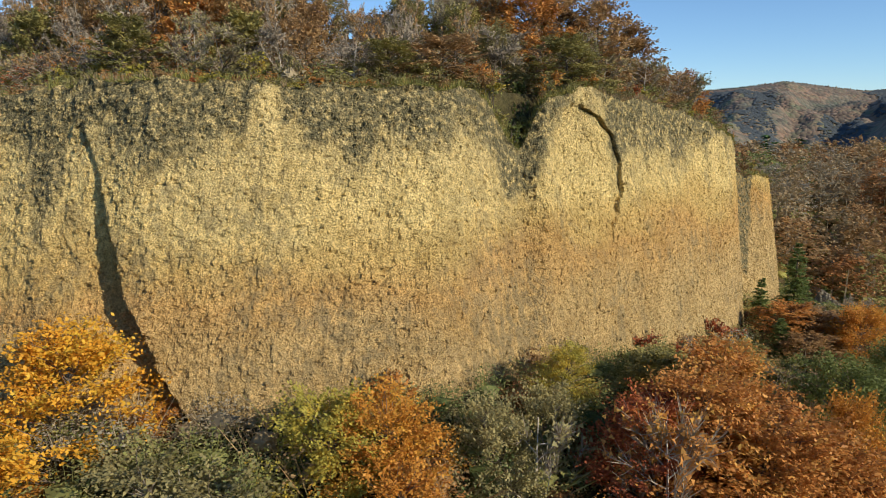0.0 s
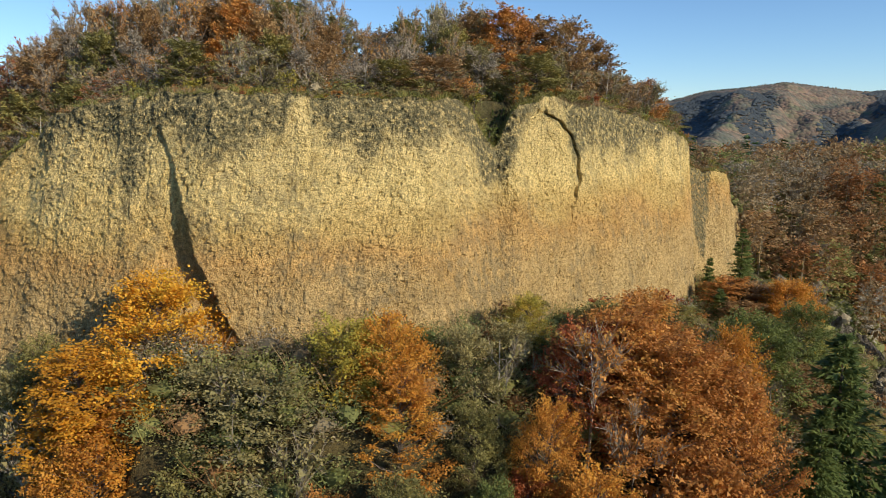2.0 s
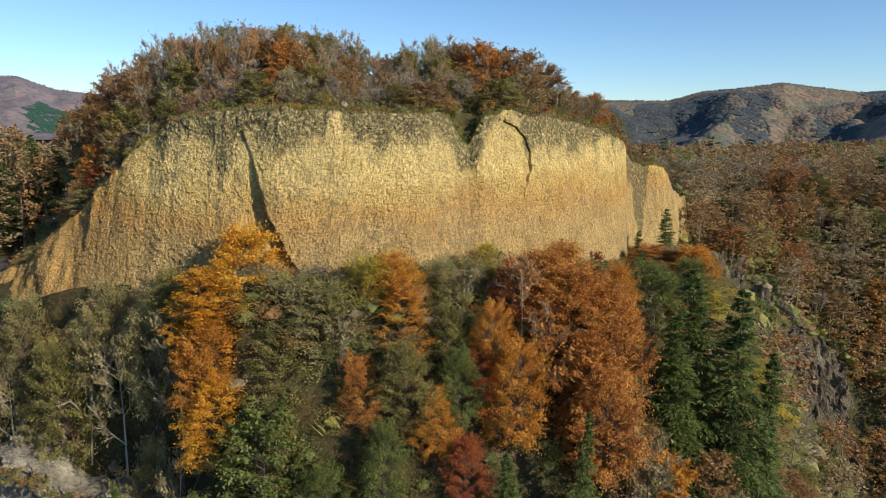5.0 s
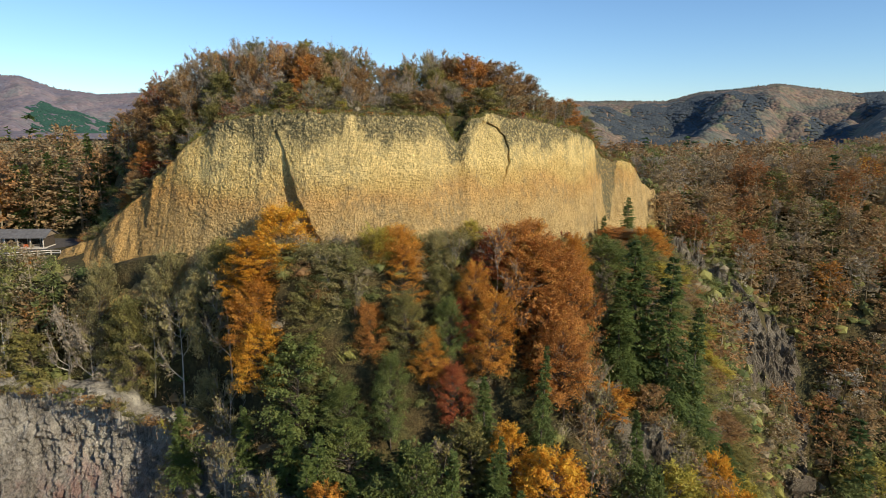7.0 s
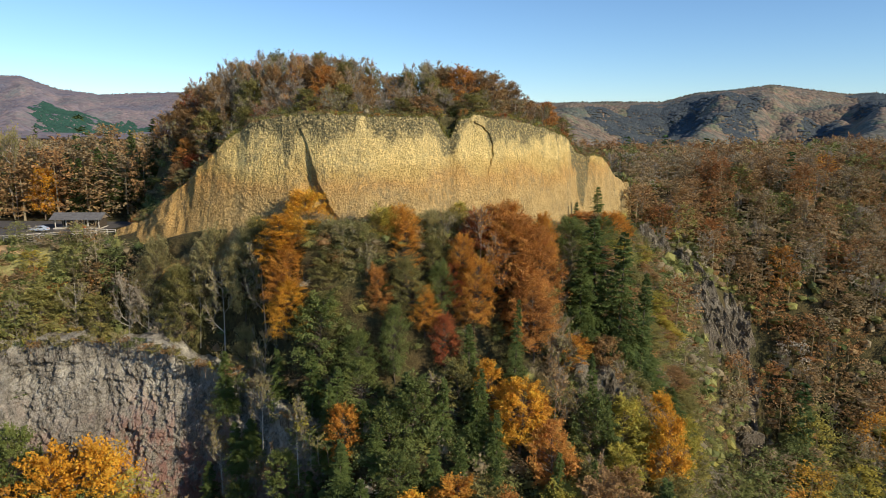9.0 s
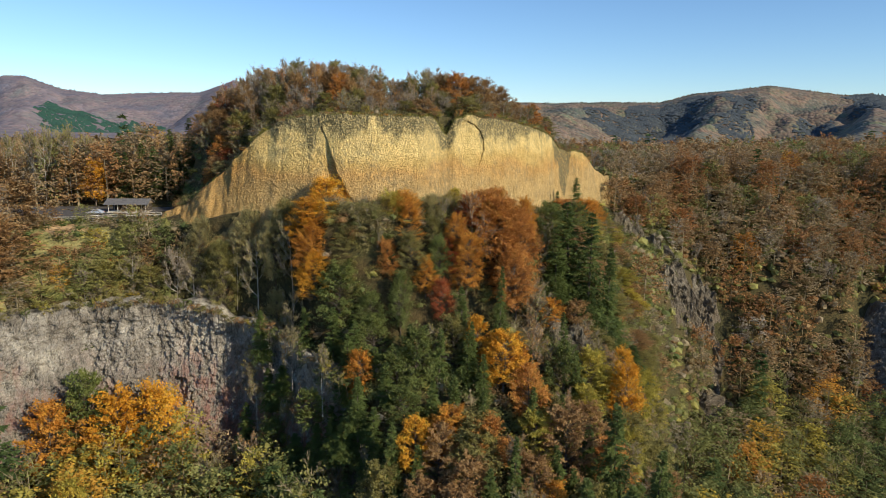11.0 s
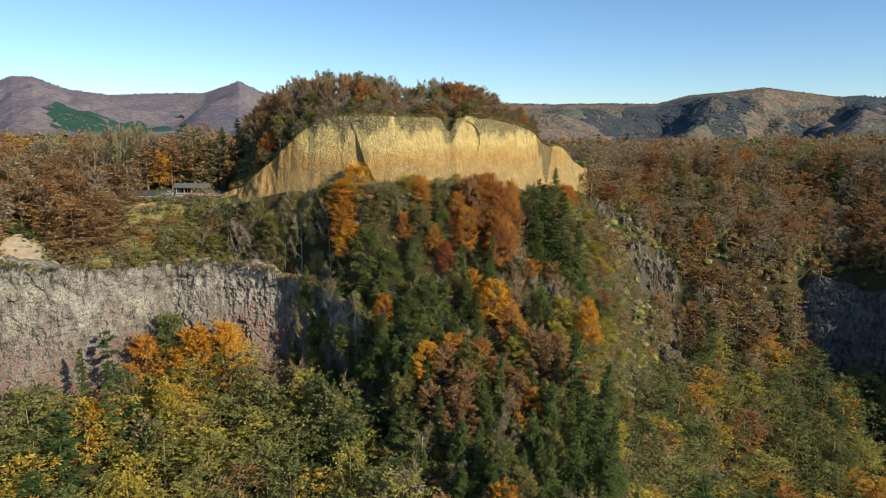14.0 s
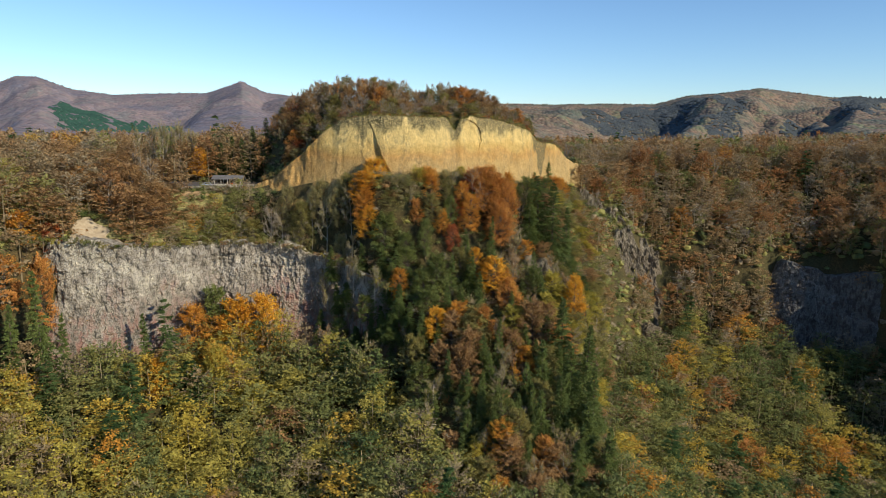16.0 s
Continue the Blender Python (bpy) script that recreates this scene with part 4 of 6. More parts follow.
top_plant("fir", "fir", 50.0, -4.0, 36.0, 10.0, 26, SLOPE, 0)
top_plant("fir", "fir", 38.0, 7.0, 36.0, 8.0, 22, SLOPE, 1)
top_plant("fir", "fir", 5.0, 17.0, 55.0, 7.0, 22, SLOPE, 2)
top_plant("fir", "fir", 9.5, 12.0, 45.0, 7.5, 22, SLOPE, 1)
top_plant("fir", "fir", -9.0, 18.0, 50.0, 6.5, 18, SLOPE, 0)
top_plant("fir", "fir", -27.0, 27.0, 57.0, 6.0, 16, SLOPE, 2)
top_plant("fir", "fir", -18.0, 19.0, 42.0, 6.5, 18, SLOPE, 1)
top_plant("fir", "fir", 3.0, 6.0, 33.0, 8.0, 22, SLOPE, 0)
top_plant("fir", "fir", -99.0, 2.0, 36.0, 7.0, 20, "by the lava wall", 0)
top_plant("fir", "fir", -125.0, -12.0, 55.0, 10.0, 28, "by the lava wall", 1)
top_plant("fir", "fir", -119.0, -12.0, 44.0, 7.0, 20, "by the lava wall", 2)
# at the foot of the lava wall and on the lower slope
FOOT = "by the lava wall"
top_plant("mid", "gold", -64.0, 24.0, 37.0, 14.0, 20, FOOT, 0)
top_plant("mid", "gold", -74.0, 22.0, 36.0, 14.0, 20, FOOT, 1)
top_plant("mid", "orange", -88.0, 18.0, 34.0, 12.0, 19, FOOT, 2)
top_plant("mid", "green", -81.0, 24.0, 40.0, 12.0, 21, FOOT, 3)
top_plant("mid", "orange", -47.0, 20.0, 13.5, 6.0, 10, FOOT, 4)
top_plant("mid", "lime", -86.0, -4.0, 10.0, 9.0, 14, FOOT, 0)
top_plant("mid", "rust", -131.0, -2.0, 64.0, 9.0, 16, FOOT, 1)
top_plant("mid", "orange", -136.0, 2.0, 70.0, 10.0, 16, FOOT, 2)
top_plant("mid", "red", -130.0, 6.0, 66.0, 8.0, 13, FOOT, 3)
top_plant("mid", "rust", -137.0, -10.0, 58.0, 10.0, 18, FOOT, 0)
top_plant("fir", "fir", -133.0, -16.0, 44.0, 9.0, 24, FOOT, 0)
top_plant("fir", "fir", -20.0, 22.0, 58.0, 8.0, 20, SLOPE, 0)
top_plant("fir", "fir", -15.0, 19.5, 56.0, 7.5, 20, SLOPE, 1)
top_plant("mid", "gold", -92.0, -2.0, 22.0, 8.0, 14, FOOT, 4)
top_plant("mid", "lime", -76.0, 3.0, 24.0, 9.0, 16, FOOT, 2)
top_plant("bare", "brown", -42.0, 19.0, 26.0, 8.0, 17, FOOT, 0)
top_plant("bare", "grey", -50.0, 17.0, 22.0, 9.0, 16, FOOT, 1)
top_plant("mid", "orange", 25.0, 22.0, 48.0, 8.0, 16, SLOPE, 0)
top_plant("mid", "orange", 28.0, 17.0, 42.0, 8.0, 15, SLOPE, 3)
top_plant("mid", "orange", 14.0, 10.0, 30.0, 9.0, 16, SLOPE, 1)
top_plant("mid", "gold", 9.0, 5.0, 25.0, 7.0, 14, SLOPE, 2)
top_plant("mid", "red", 22.0, 6.0, 26.0, 9.0, 14, SLOPE, 4)
top_plant("mid", "brown", 40.0, 14.0, 38.0, 9.0, 15, SLOPE, 2)
top_plant("mid", "gold", 54.0, 38.0, 43.0, 6.0, 12, SLOPE, 4)
for col, x, y, top, wide, tall in HEROES:
    top_plant("mid", col, x, y, top, wide, tall, SLOPE)
# trees rooted on ledges of the shaded end of the wall
for k, x in enumerate(np.arange(-44.0, -8.0, 1.5)):
    w = (0.18, 0.62, 0.40, 0.80, 0.28, 0.52)[k % 6]
    low, top = float(along(x, RIM_X, FLOOR_Z, 5)) - 4, float(along(x, RIM_X, RIM_Z, 5))
    kind, col = (("fir", "fir"), ("bare", "olive"), ("bare", "grey"), ("fir", "fir"), ("bare", "brown"), ("fir", "fir"), ("mid", "green"))[k % 7]
    plant(kind, col, x, float(along(x, RIM_X, RIM_Y, 5)) - 3.5 - 5.0 * (1 - w), (14.0, 10.0, 12.0)[k % 3], (6.5, 7.0, 6.0)[k % 3], "on ledges of the lava wall", low + (top - low) * w)
for x, y, top in ((-16, 18, 53), (-6, 12, 48), (-2, 20, 55), (-12, 11, 45), (4, 10, 45), (-20, 17, 50), (-9, 6, 40)):
    top_plant("fir", "fir", x, y, top, 7.5, 17, SLOPE)
# firs on the lower spur
for x, y, top, wide in ((36, -8, 32, 9), (45, -12, 32, 10), (51, -16, 26, 9), (40, -20, 24, 9), (47, -26, 18, 10), (53, -30, 12, 9), (34, -22, 20, 8), (43, -34, 10, 9), (30, -12, 26, 8)):
    top_plant("fir", "fir", x, y, top, wide, 21, SLOPE)


# ---------------------------------------------------------------- scattered trees and shrubs
def on_plaza(x, y):
    return (x > -165) & (x < -76) & (y > edge_y(x) - 0.6) & (y < 88)


def on_sand(x, y):
    return ((x + 120) / 8.5) ** 2 + ((y - 15) / 8) ** 2 < 1


def scree_dist(x, y):
    """Distance from the middle line of the eroded chute, less its half width."""
    best = np.full(np.shape(x), 1e9)
    rill = ((64, 132, 0.8), (82, 131, 1.6), (97, 124, 2.6), (112, 128, 3.0))
    rocks = ((87, 110, 3.0), (99, 117.5, 4.6), (113, 127.5, 5.0))
    bed = ((113, 124, 2.2), (111, 112, 1.2), (104, 98, 0.9), (97, 90, 0.8))
    for line in (rill, rocks, bed):
        for (ax, ay, aw), (bx, by, bw) in zip(line[:-1], line[1:]):
            t = np.clip(((x - ax) * (bx - ax) + (y - ay) * (by - ay)) / ((bx - ax) ** 2 + (by - ay) ** 2), 0, 1)
            best = np.minimum(best, np.hypot(x - ax - t * (bx - ax), y - ay - t * (by - ay)) - aw - t * (bw - aw))
    return best


def spots(x0, x1, y0, y1, step, seed):
    g = np.random.default_rng(seed)
    a, b = np.meshgrid(np.arange(x0, x1, step), np.arange(y0, y1, step), indexing="ij")
    a = (a + g.uniform(-0.46, 0.46, a.shape) * step).ravel()
    b = (b + g.uniform(-0.46, 0.46, b.shape) * step).ravel()
    return a, b


def free(x, y):
    """Where trees can stand: off the faces, the plaza, the sand and the chute."""
    ey, fy = edge_y(x), foot_y(x)
    ry = along(x, RIM_X, RIM_Y, 5)
    on_face = (x > -76) & (x < 74) & (y > fy - 1.0) & (y < ey + 5.5)
    on_wall = ((x > -134) & (x < -14) | (x > 174) & (x < 218)) & (y > ry - 15) & (y < ry + 1)
    return ~on_face & ~on_wall & ~on_plaza(x, y) & ~on_sand(x, y) & (scree_dist(x, y) > 2.5)


stood = [(ob.matrix_basis.translation.x, ob.matrix_basis.translation.y) for ob in scene.objects if ob.parent is None and ob.type == "EMPTY"]
STOOD = np.array(stood)


def clear(x, y, gap=3.2):
    return np.hypot(STOOD[:, 0] - x, STOOD[:, 1] - y).min() > gap


pick = random.Random(11)
# the knoll: shrubs along the edge, thin trees behind, fuller crowns on the top
a, b = spots(-72, 64, 0, 1, 1.6, 31)
for x in a:
    for row in range(3):
        y = float(edge_y(x)) + 0.3 + 2.4 * row + pick.uniform(-0.7, 1.0)
        if abs(x - 6.8) < 1.6 or pick.random() < 0.12:
            continue
        col = pick.choice(["olive", "grey", "brown", "olive", "rust", "lime", "brown", "red" if pick.random() < 0.5 else "olive"])
        top = float(edge_z(x)) - 0.9 if row == 0 else float(max(height(x, y), edge_z(x) - 1.0))
        plant("shrub", col, x, y, pick.uniform(0.9, 1.6) if row == 0 else pick.uniform(1.2, 2.6), pick.uniform(2.2, 4.2), "on the cliff edge", top)
a, b = spots(-78, 66, 0, 70, 4.7, 33)
for x, back_ in zip(a, b):
    y = float(edge_y(x)) + 7 + back_
    if y > 135 or x < -75 or (x < -66 and y < 84) or back_ > 42 or x > 44:
        continue
    if abs(x - 7 - 0.12 * (y - 62)) < 2.0 and y < 90:
        continue
    u = pick.random()
    crest = smooth(-2, 13, back_) * (0.8 + 0.2 * smooth(40, -10, x))
    tall = 4.8 + 5.0 * crest + pick.uniform(-1.0, 1.8)
    if -14 < x < -5:
        tall *= 0.7
    if 8 < x < 36 and back_ > 6:
        kind, col = ("mid", pick.choice(["rust", "brown", "brown", "olive", "grey"])) if u < 0.5 else ("bare", "brown")
    elif u < 0.56:
        kind, col = "bare", pick.choice(["twig", "brown", "grey"])
    elif u < 0.68:
        kind, col = "bare", pick.choice(["rust", "brown", "olive"])
    else:
        kind, col = "mid", pick.choice(["brown", "brown", "grey", "olive", "olive", "rust"])
    if x < -26 and pick.random() < 0.36:
        col = pick.choice(["rust", "brown", "red", "brown"])
    plant(kind, col, x, y, tall * 1.15, pick.uniform(5.6, 8.2), "on the wooded knoll", float(height(x, y)) - 0.18 * tall)

# along the top of the lava wall
for x in np.arange(-131.0, -14.0, 1.7):
    ry_, rz_ = float(along(x, RIM_X, RIM_Y, 5)), float(along(x, RIM_X, RIM_Z, 5))
    plant("shrub", pick.choice(["olive", "lime", "grey", "green", "brown"]), x, ry_ - pick.uniform(2.2, 5.2), pick.uniform(1.6, 3.4), pick.uniform(3.2, 5.4), "on top of the lava wall", rz_ - 0.4)

# the slope between the faces
a, b = spots(-88, 70, -50, 110, 5.0, 35)
ok = free(a, b) & (b < foot_y(a) - 1) & (b > along(a, RIM_X, FLOOR_Y, 5) - 4)
for x, y in zip(a[ok], b[ok]):
    if not clear(x, y, 3.8):
        continue
    u, low = pick.random(), smooth(60, 30, float(height(x, y)))
    tall, wide = pick.uniform(9.5, 14.5), pick.uniform(7.5, 10.5)
    if x < -30:
        kind, col = ("bare", pick.choice(["grey", "grey", "olive", "twig", "olive"])) if u < 0.5 else ("mid", pick.choice(["olive", "grey", "olive", "grey", "green"]))
        tall *= 0.85
    elif x > 44:
        kind, col = ("mid", pick.choice(["olive", "green", "brown", "olive", "lime"])) if u < 0.6 else ("bare", pick.choice(["grey", "olive", "brown"])) if u < 0.9 else ("fir", "fir")
        tall *= 0.8
    elif u < 0.05 + (0.30 if x > 20 else 0.42) * low:
        kind, col, tall, wide = "fir", "fir", pick.uniform(11, 17), pick.uniform(5, 7)
    elif u < 0.55:
        kind, col = "bare", pick.choice(["grey", "olive", "brown", "olive"])
    else:
        kind, col = "mid", pick.choice(["green", "olive", "green", "brown", "grey"] if x < 8 else ["olive", "rust", "brown", "green", "orange", "olive", "lime"])
    if -34 < x < 40 and y > 32:
        if kind == "fir" or not clear(x, y, 4.6):
            continue
        tall, wide = pick.uniform(5.0, 8.0), pick.uniform(5.0, 7.5)
    if x > 36 and y > 52:
        tall = min(tall, 5.5)
    if y > float(foot_y(x)) - 9:
        tall, wide, kind, col = pick.uniform(2.0, 3.4), pick.uniform(4.0, 6.0), "shrub", pick.choice(["olive", "brown", "rust", "red", "brown"])
    where = "above the lava wall" if x < -30 else "on the gorge slope"
    plant(kind, col, x, y, tall * 1.2, wide, where, float(height(x, y)) - 0.2 * tall)


# ---------------------------------------------------------------- joined woods
def template(shape_parts, stems=0):
    v, faces, base = [], [], 0
    for p in shape_parts:
        if p is None:
            continue
        v.append(p[0]), faces.append(p[1] + base)
        base += len(p[0])
    return np.concatenate(v), faces, stems


def template_set(sprays, per, leaf, twigs, tiers, sprigs, sprig):
    out = {"broad": [], "bare": [], "fir": []}
    for k in range(5):
        c = spray_shape(700 + k, 11.0, 3.6, 0.02 + 0.03 * k, sprays, per, leaf, leaves)[1]
        stem = tube(((0, 0, -1.5), (0.1, 0.1, 4.0), (0.2, 0, 9.0)), (0.2, 0.13, 0.04), 3, 0)
        out["broad"].append(template([stem, c], len(stem[0])))
        c = spray_shape(760 + k, 10.4, 3.3, 0.12 + 0.03 * k, max(8, 2 * sprays // 3), per, leaf * 0.85, leaves)[1]
        w2, t, l = bare_shape(720 + k, 11.0, 3.5, twigs, 0, leaf, 0.05)
        out["bare"].append(template([stem, t, c], len(stem[0]) + len(t[0])))
        w, c = fir_shape(740 + k, 14.0, 2.9, tiers, 7, sprigs, sprig, 0.3)
        out["fir"].append(template([stem, c]))
        g = np.random.default_rng(780 + k)
        p0 = g.normal(size=(16, 3)) * np.array([1.1, 1.1, 0.5]) + np.array([0, 0, 1.5])
        p1 = p0 * np.array([2.0, 2.0, 1.0]) + g.uniform(0.5, 1, (16, 1)) * np.array([0, 0, 8.0])
        mound = g.normal(size=(26, 3))
        mound = mound / np.linalg.norm(mound, axis=1, keepdims=True) * np.array([3.3, 3.3, 5.0]) * g.uniform(0.6, 1.1, (26, 1)) + np.array([0, 0, 4.5])
        out.setdefault("bush", []).append(template([lumps(np.array([[0, 0, 3.6]]), [2.9], g, 1.3), leaves(mound, leaf * 2.3, g), ribbons(p0, p1, 0.12, g)]))
    return out


def woods(name, label, xs_, ys_, kinds, tints, tall, wide, sets, seed):
    """Many trees joined in one mesh, each with one tint."""
    g = np.random.default_rng(seed)
    zs_ = height(xs_, ys_)
    v_all, f3, f4, f5, t_all, base = [], [], [], [], [], 0
    for x, y, z, kind, tint, h, w in zip(xs_, ys_, zs_, kinds, tints, tall, wide):
        v, faces, stems = sets[kind][g.integers(0, 5)]
        h0, w0 = (14.0, 5.8) if kind == "fir" else (11.0, 7.0)
        t = g.uniform(0, 6.28)
        c, s = math.cos(t), math.sin(t)
        k = w / w0
        v_all.append(np.stack([x + k * (c * v[:, 0] - s * v[:, 1]), y + k * (s * v[:, 0] + c * v[:, 1]), z + v[:, 2] * h / h0], -1))
        for f in faces:
            {3: f3, 4: f4, 5: f5}[f.shape[1]].append(f + base)
        t_all.append(np.where(np.arange(len(v)) < stems, 0.12, tint))
        base += len(v)
    faces = [(np.concatenate(f), 0) for f in (f3, f4, f5) if f]
    me = mesh_np(name, np.concatenate(v_all), faces, [FOREST], tint=np.concatenate(t_all))
    return tagged(new(name, me), label, "trees", kind="stuff")


MID_SET, PLAIN_SET = template_set(90, 15, 0.27, 90, 9, 14, 0.55), template_set(40, 9, 0.44, 24, 6, 8, 0.8)
VALE_SET = template_set(105, 14, 0.25, 140, 13, 26, 0.36)
FAR_SET = template_set(12, 5, 0.9, 10, 4, 5, 1.0)


def sort_of(g, n, weights):
    """Kinds and tints of n trees, from rows of (weight, kind, tint)."""
    w = np.array([r[0] for r in weights])
    k = g.choice(len(weights), n, p=w / w.sum())
    return [weights[i][1] for i in k], np.clip(np.array([weights[i][2] for i in k]) + g.normal(size=n) * 0.03, 0, 1)


def in_wedge(x, y):
    """Seen from the gorge, and not behind the knoll."""
    far = y + 222
    return (np.abs(x) < 0.70 * far + 16) & ~((y > 128) & (x > -0.20 * far) & (x < 0.12 * far))


BROWNS = [(26, "broad", 0.29), (20, "broad", 0.19), (15, "bare", 0.12), (7, "bare", 0.03), (14, "broad", 0.37), (8, "broad", 0.82), (1.0, "fir", 1.0), (0.8, "broad", 0.52), (8, "bare", 0.26)]
VALE = [(22, "broad", 0.85), (24, "bare", 0.84), (10, "broad", 0.74), (8, "bare", 0.14), (12, "broad", 0.91), (5, "broad", 0.20), (6, "broad", 0.63), (5, "broad", 0.53), (9, "fir", 1.0), (1.5, "broad", 0.42), (8, "bare", 0.74)]
SUNNY = [(20, "broad", 0.78), (18, "bare", 0.78), (18, "broad", 0.69), (7, "broad", 0.62), (5, "broad", 0.53), (8, "bare", 0.20), (8, "broad", 0.88), (6, "broad", 0.28), (5, "fir", 1.0)]
LEFT = [(34, "broad", 0.29), (26, "broad", 0.20), (14, "bare", 0.20), (8, "bare", 0.10), (8, "broad", 0.40), (5, "broad", 0.78), (2, "broad", 0.60), (1.5, "fir", 1.0)]


def grow(name, label, a, b, weights, tall, wide, sets, seed):
    ok_ = free(a, b) & in_wedge(a, b)
    a, b = a[ok_], b[ok_]
    near = np.array([clear(x, y, 3.0) for x, y in zip(a, b)])
    a, b = a[near], b[near]
    g = np.random.default_rng(seed)
    kinds, tints = sort_of(g, len(a), weights)
    h = g.uniform(*tall, len(a)) * np.array([1.25 if k == "fir" else 1.0 for k in kinds])
    return woods(name, label, a, b, kinds, tints, h, g.uniform(*wide, len(a)), sets, seed)


a, b = spots(-200, 260, -78, 140, 8.0, 51)
ok = (b < along(a, RIM_X, FLOOR_Y, 5) - 4)
sunny = a < -40
grow("sunny_floor_woods", "yellow, lime and orange autumn woods below the lava wall", a[ok & sunny], b[ok & sunny], SUNNY, (12, 20), (10.5, 16.5), VALE_SET, 51)
ok &= ~sunny
grow("gorge_floor_woods", "mixed olive, yellow and green autumn woods in the gorge", a[ok], b[ok], VALE, (12, 20), (10.5, 16.5), VALE_SET, 52)
a = np.repeat(np.arange(-128.0, -12.0, 6.5), 2)
b = along(a, RIM_X, RIM_Y, 5) - 16.5 - 7.0 * (np.arange(len(a)) % 2) + 2.0 * vnoise(a / 4, np.arange(len(a)) * 0.7, 94)
a = a + 2.5 * vnoise(a / 3, np.arange(len(a)) * 0.9, 95)
grow("wall_foot_woods", "olive, yellow and brown trees along the foot of the lava wall", a, b, VALE, (16, 24), (9, 14), VALE_SET, 96)
a, b = spots(60, 360, -10, 330, 7.3, 53)
ok = (b >= along(a, RIM_X, FLOOR_Y, 5) - 2) & (a > 72) & ~((a < 106) & (b < 133) & (vnoise(a / 9, b / 9, 89) < 0.45))
grow("hillside_woods", "brown and rust autumn woods on the hillside", a[ok & (b < 205)], b[ok & (b < 205)], BROWNS, (12, 18), (9.0, 13.5), MID_SET, 54)
grow("brow_woods", "brown and rust autumn woods on the brow of the hillside", a[ok & (b >= 205)], b[ok & (b >= 205)], BROWNS, (12, 18), (9.0, 13.5), PLAIN_SET, 54)
a, b = (np.concatenate(p) for p in zip(spots(-300, -76, -60, 150, 7.2, 55), spots(-380, -76, 152, 330, 10.5, 69)))
ok = (b >= along(a, RIM_X, RIM_Y, 5) + 1) & ((b < edge_y(a) - 3) & (a < -99) | (b > 88) | (a < -150))
ok |= (a < -136) & (b > along(a, RIM_X, FLOOR_Y, 5) - 6)
ok &= ~((a > -100) & (b < 140) & (height(a, b) > 80))
near_side = ok & (a > -215) & (b < 130)
grow("plateau_woods", "brown and orange autumn woods on the plateau", a[near_side], b[near_side], LEFT, (13, 21), (9.5, 15), MID_SET, 56)
far_side = ok & ~near_side
grow("plateau_far_woods", "brown autumn woods farther back on the plateau", a[far_side], b[far_side], LEFT, (13, 21), (9, 14), PLAIN_SET, 56)
BANK = [(26, "bare", 0.82), (20, "broad", 0.84), (14, "broad", 0.76), (10, "bare", 0.10), (8, "broad", 0.90), (8, "broad", 0.24)]
TAN = [(20, "bare", 0.20), (22, "broad", 0.22), (16, "broad", 0.29), (8, "bare", 0.10), (9, "broad", 0.78), (5, "broad", 0.64)]
a, b = spots(-118, -42, 14, 66, 4.4, 73)
ok = (b > along(a, RIM_X, RIM_Y, 5) + 2) & (b < foot_y(a) - 3 - 7 * smooth(-78, -90, a))
west = a < -90
grow("bank_woods", "olive and grey thin woods above the lava wall", a[ok & ~west], b[ok & ~west], BANK, (7, 13), (6, 9.5), MID_SET, 74)
grow("tan_bank_woods", "tan and straw-coloured thin woods above the lava wall", a[ok & west], b[ok & west], TAN, (6, 9), (6.5, 10), MID_SET, 80)
a, b = spots(-112, -75, 22, 70, 5.6, 78)
ok = (b > along(a, RIM_X, RIM_Y, 5) + 1.5) & (b < edge_y(a) - 6.0)
grow("bank_thicket", "low olive and straw-coloured trees below the fence", a[ok], b[ok], TAN, (4, 6.5), (5.0, 8.0), MID_SET, 79)
a, b = spots(-520, 520, 300, 440, 9.5, 57)
grow("distant_woods", "distant brown autumn woods on rolling land", a, b, BROWNS, (9, 14), (9, 14), FAR_SET, 58)
a, b = spots(-1300, -150, 500, 1500, 26.0, 59)
grow("far_plain_woods", "far brown woods before the hills", a, b, BROWNS, (10, 16), (22, 34), FAR_SET, 60)

# ---------------------------------------------------------------- undergrowth
SCRUB = [(26, "bush", 0.84), (10, "bush", 0.14), (2, "bush", 0.06), (5, "bush", 0.27), (18, "bush", 0.79), (12, "bush", 0.90), (1.5, "bush", 0.40)]


def near_bushes(count, leaf):
    out = []
    for k in range(5):
        g = np.random.default_rng(880 + k)
        p0 = g.normal(size=(26, 3)) * np.array([1.1, 1.1, 0.5]) + np.array([0, 0, 1.0])
        p1 = p0 * np.array([2.6, 2.6, 1.0]) + g.uniform(0.4, 1, (26, 1)) * np.array([0, 0, 9.5])
        mound = g.normal(size=(count, 3))
        mound = mound / np.linalg.norm(mound, axis=1, keepdims=True) * np.array([3.3, 3.3, 5.0]) * g.uniform(0.5, 1.15, (count, 1)) + np.array([0, 0, 4.5])
        out.append(template([lumps(np.array([[0, 0, 3.0]]), [1.9], g, 1.3), leaves(mound, leaf, g, out=mound * np.array([0.2, 0.2, 0.12]) - np.array([0, 0, 0.4])), ribbons(p0, p1, 0.09, g)]))
    return {"bush": out}


NEAR_BUSH, FINE_BUSH, SMALL_BUSH = near_bushes(110, 0.50), near_bushes(420, 0.25), near_bushes(190, 0.34)


def thicket(name, label, a, b, tall, wide, seed, sets=None):
    g = np.random.default_rng(seed)
    kinds, tints = sort_of(g, len(a), SCRUB)
    return woods(name, label, a, b, kinds, tints, g.uniform(*tall, len(a)), g.uniform(*wide, len(a)), sets or MID_SET, seed)


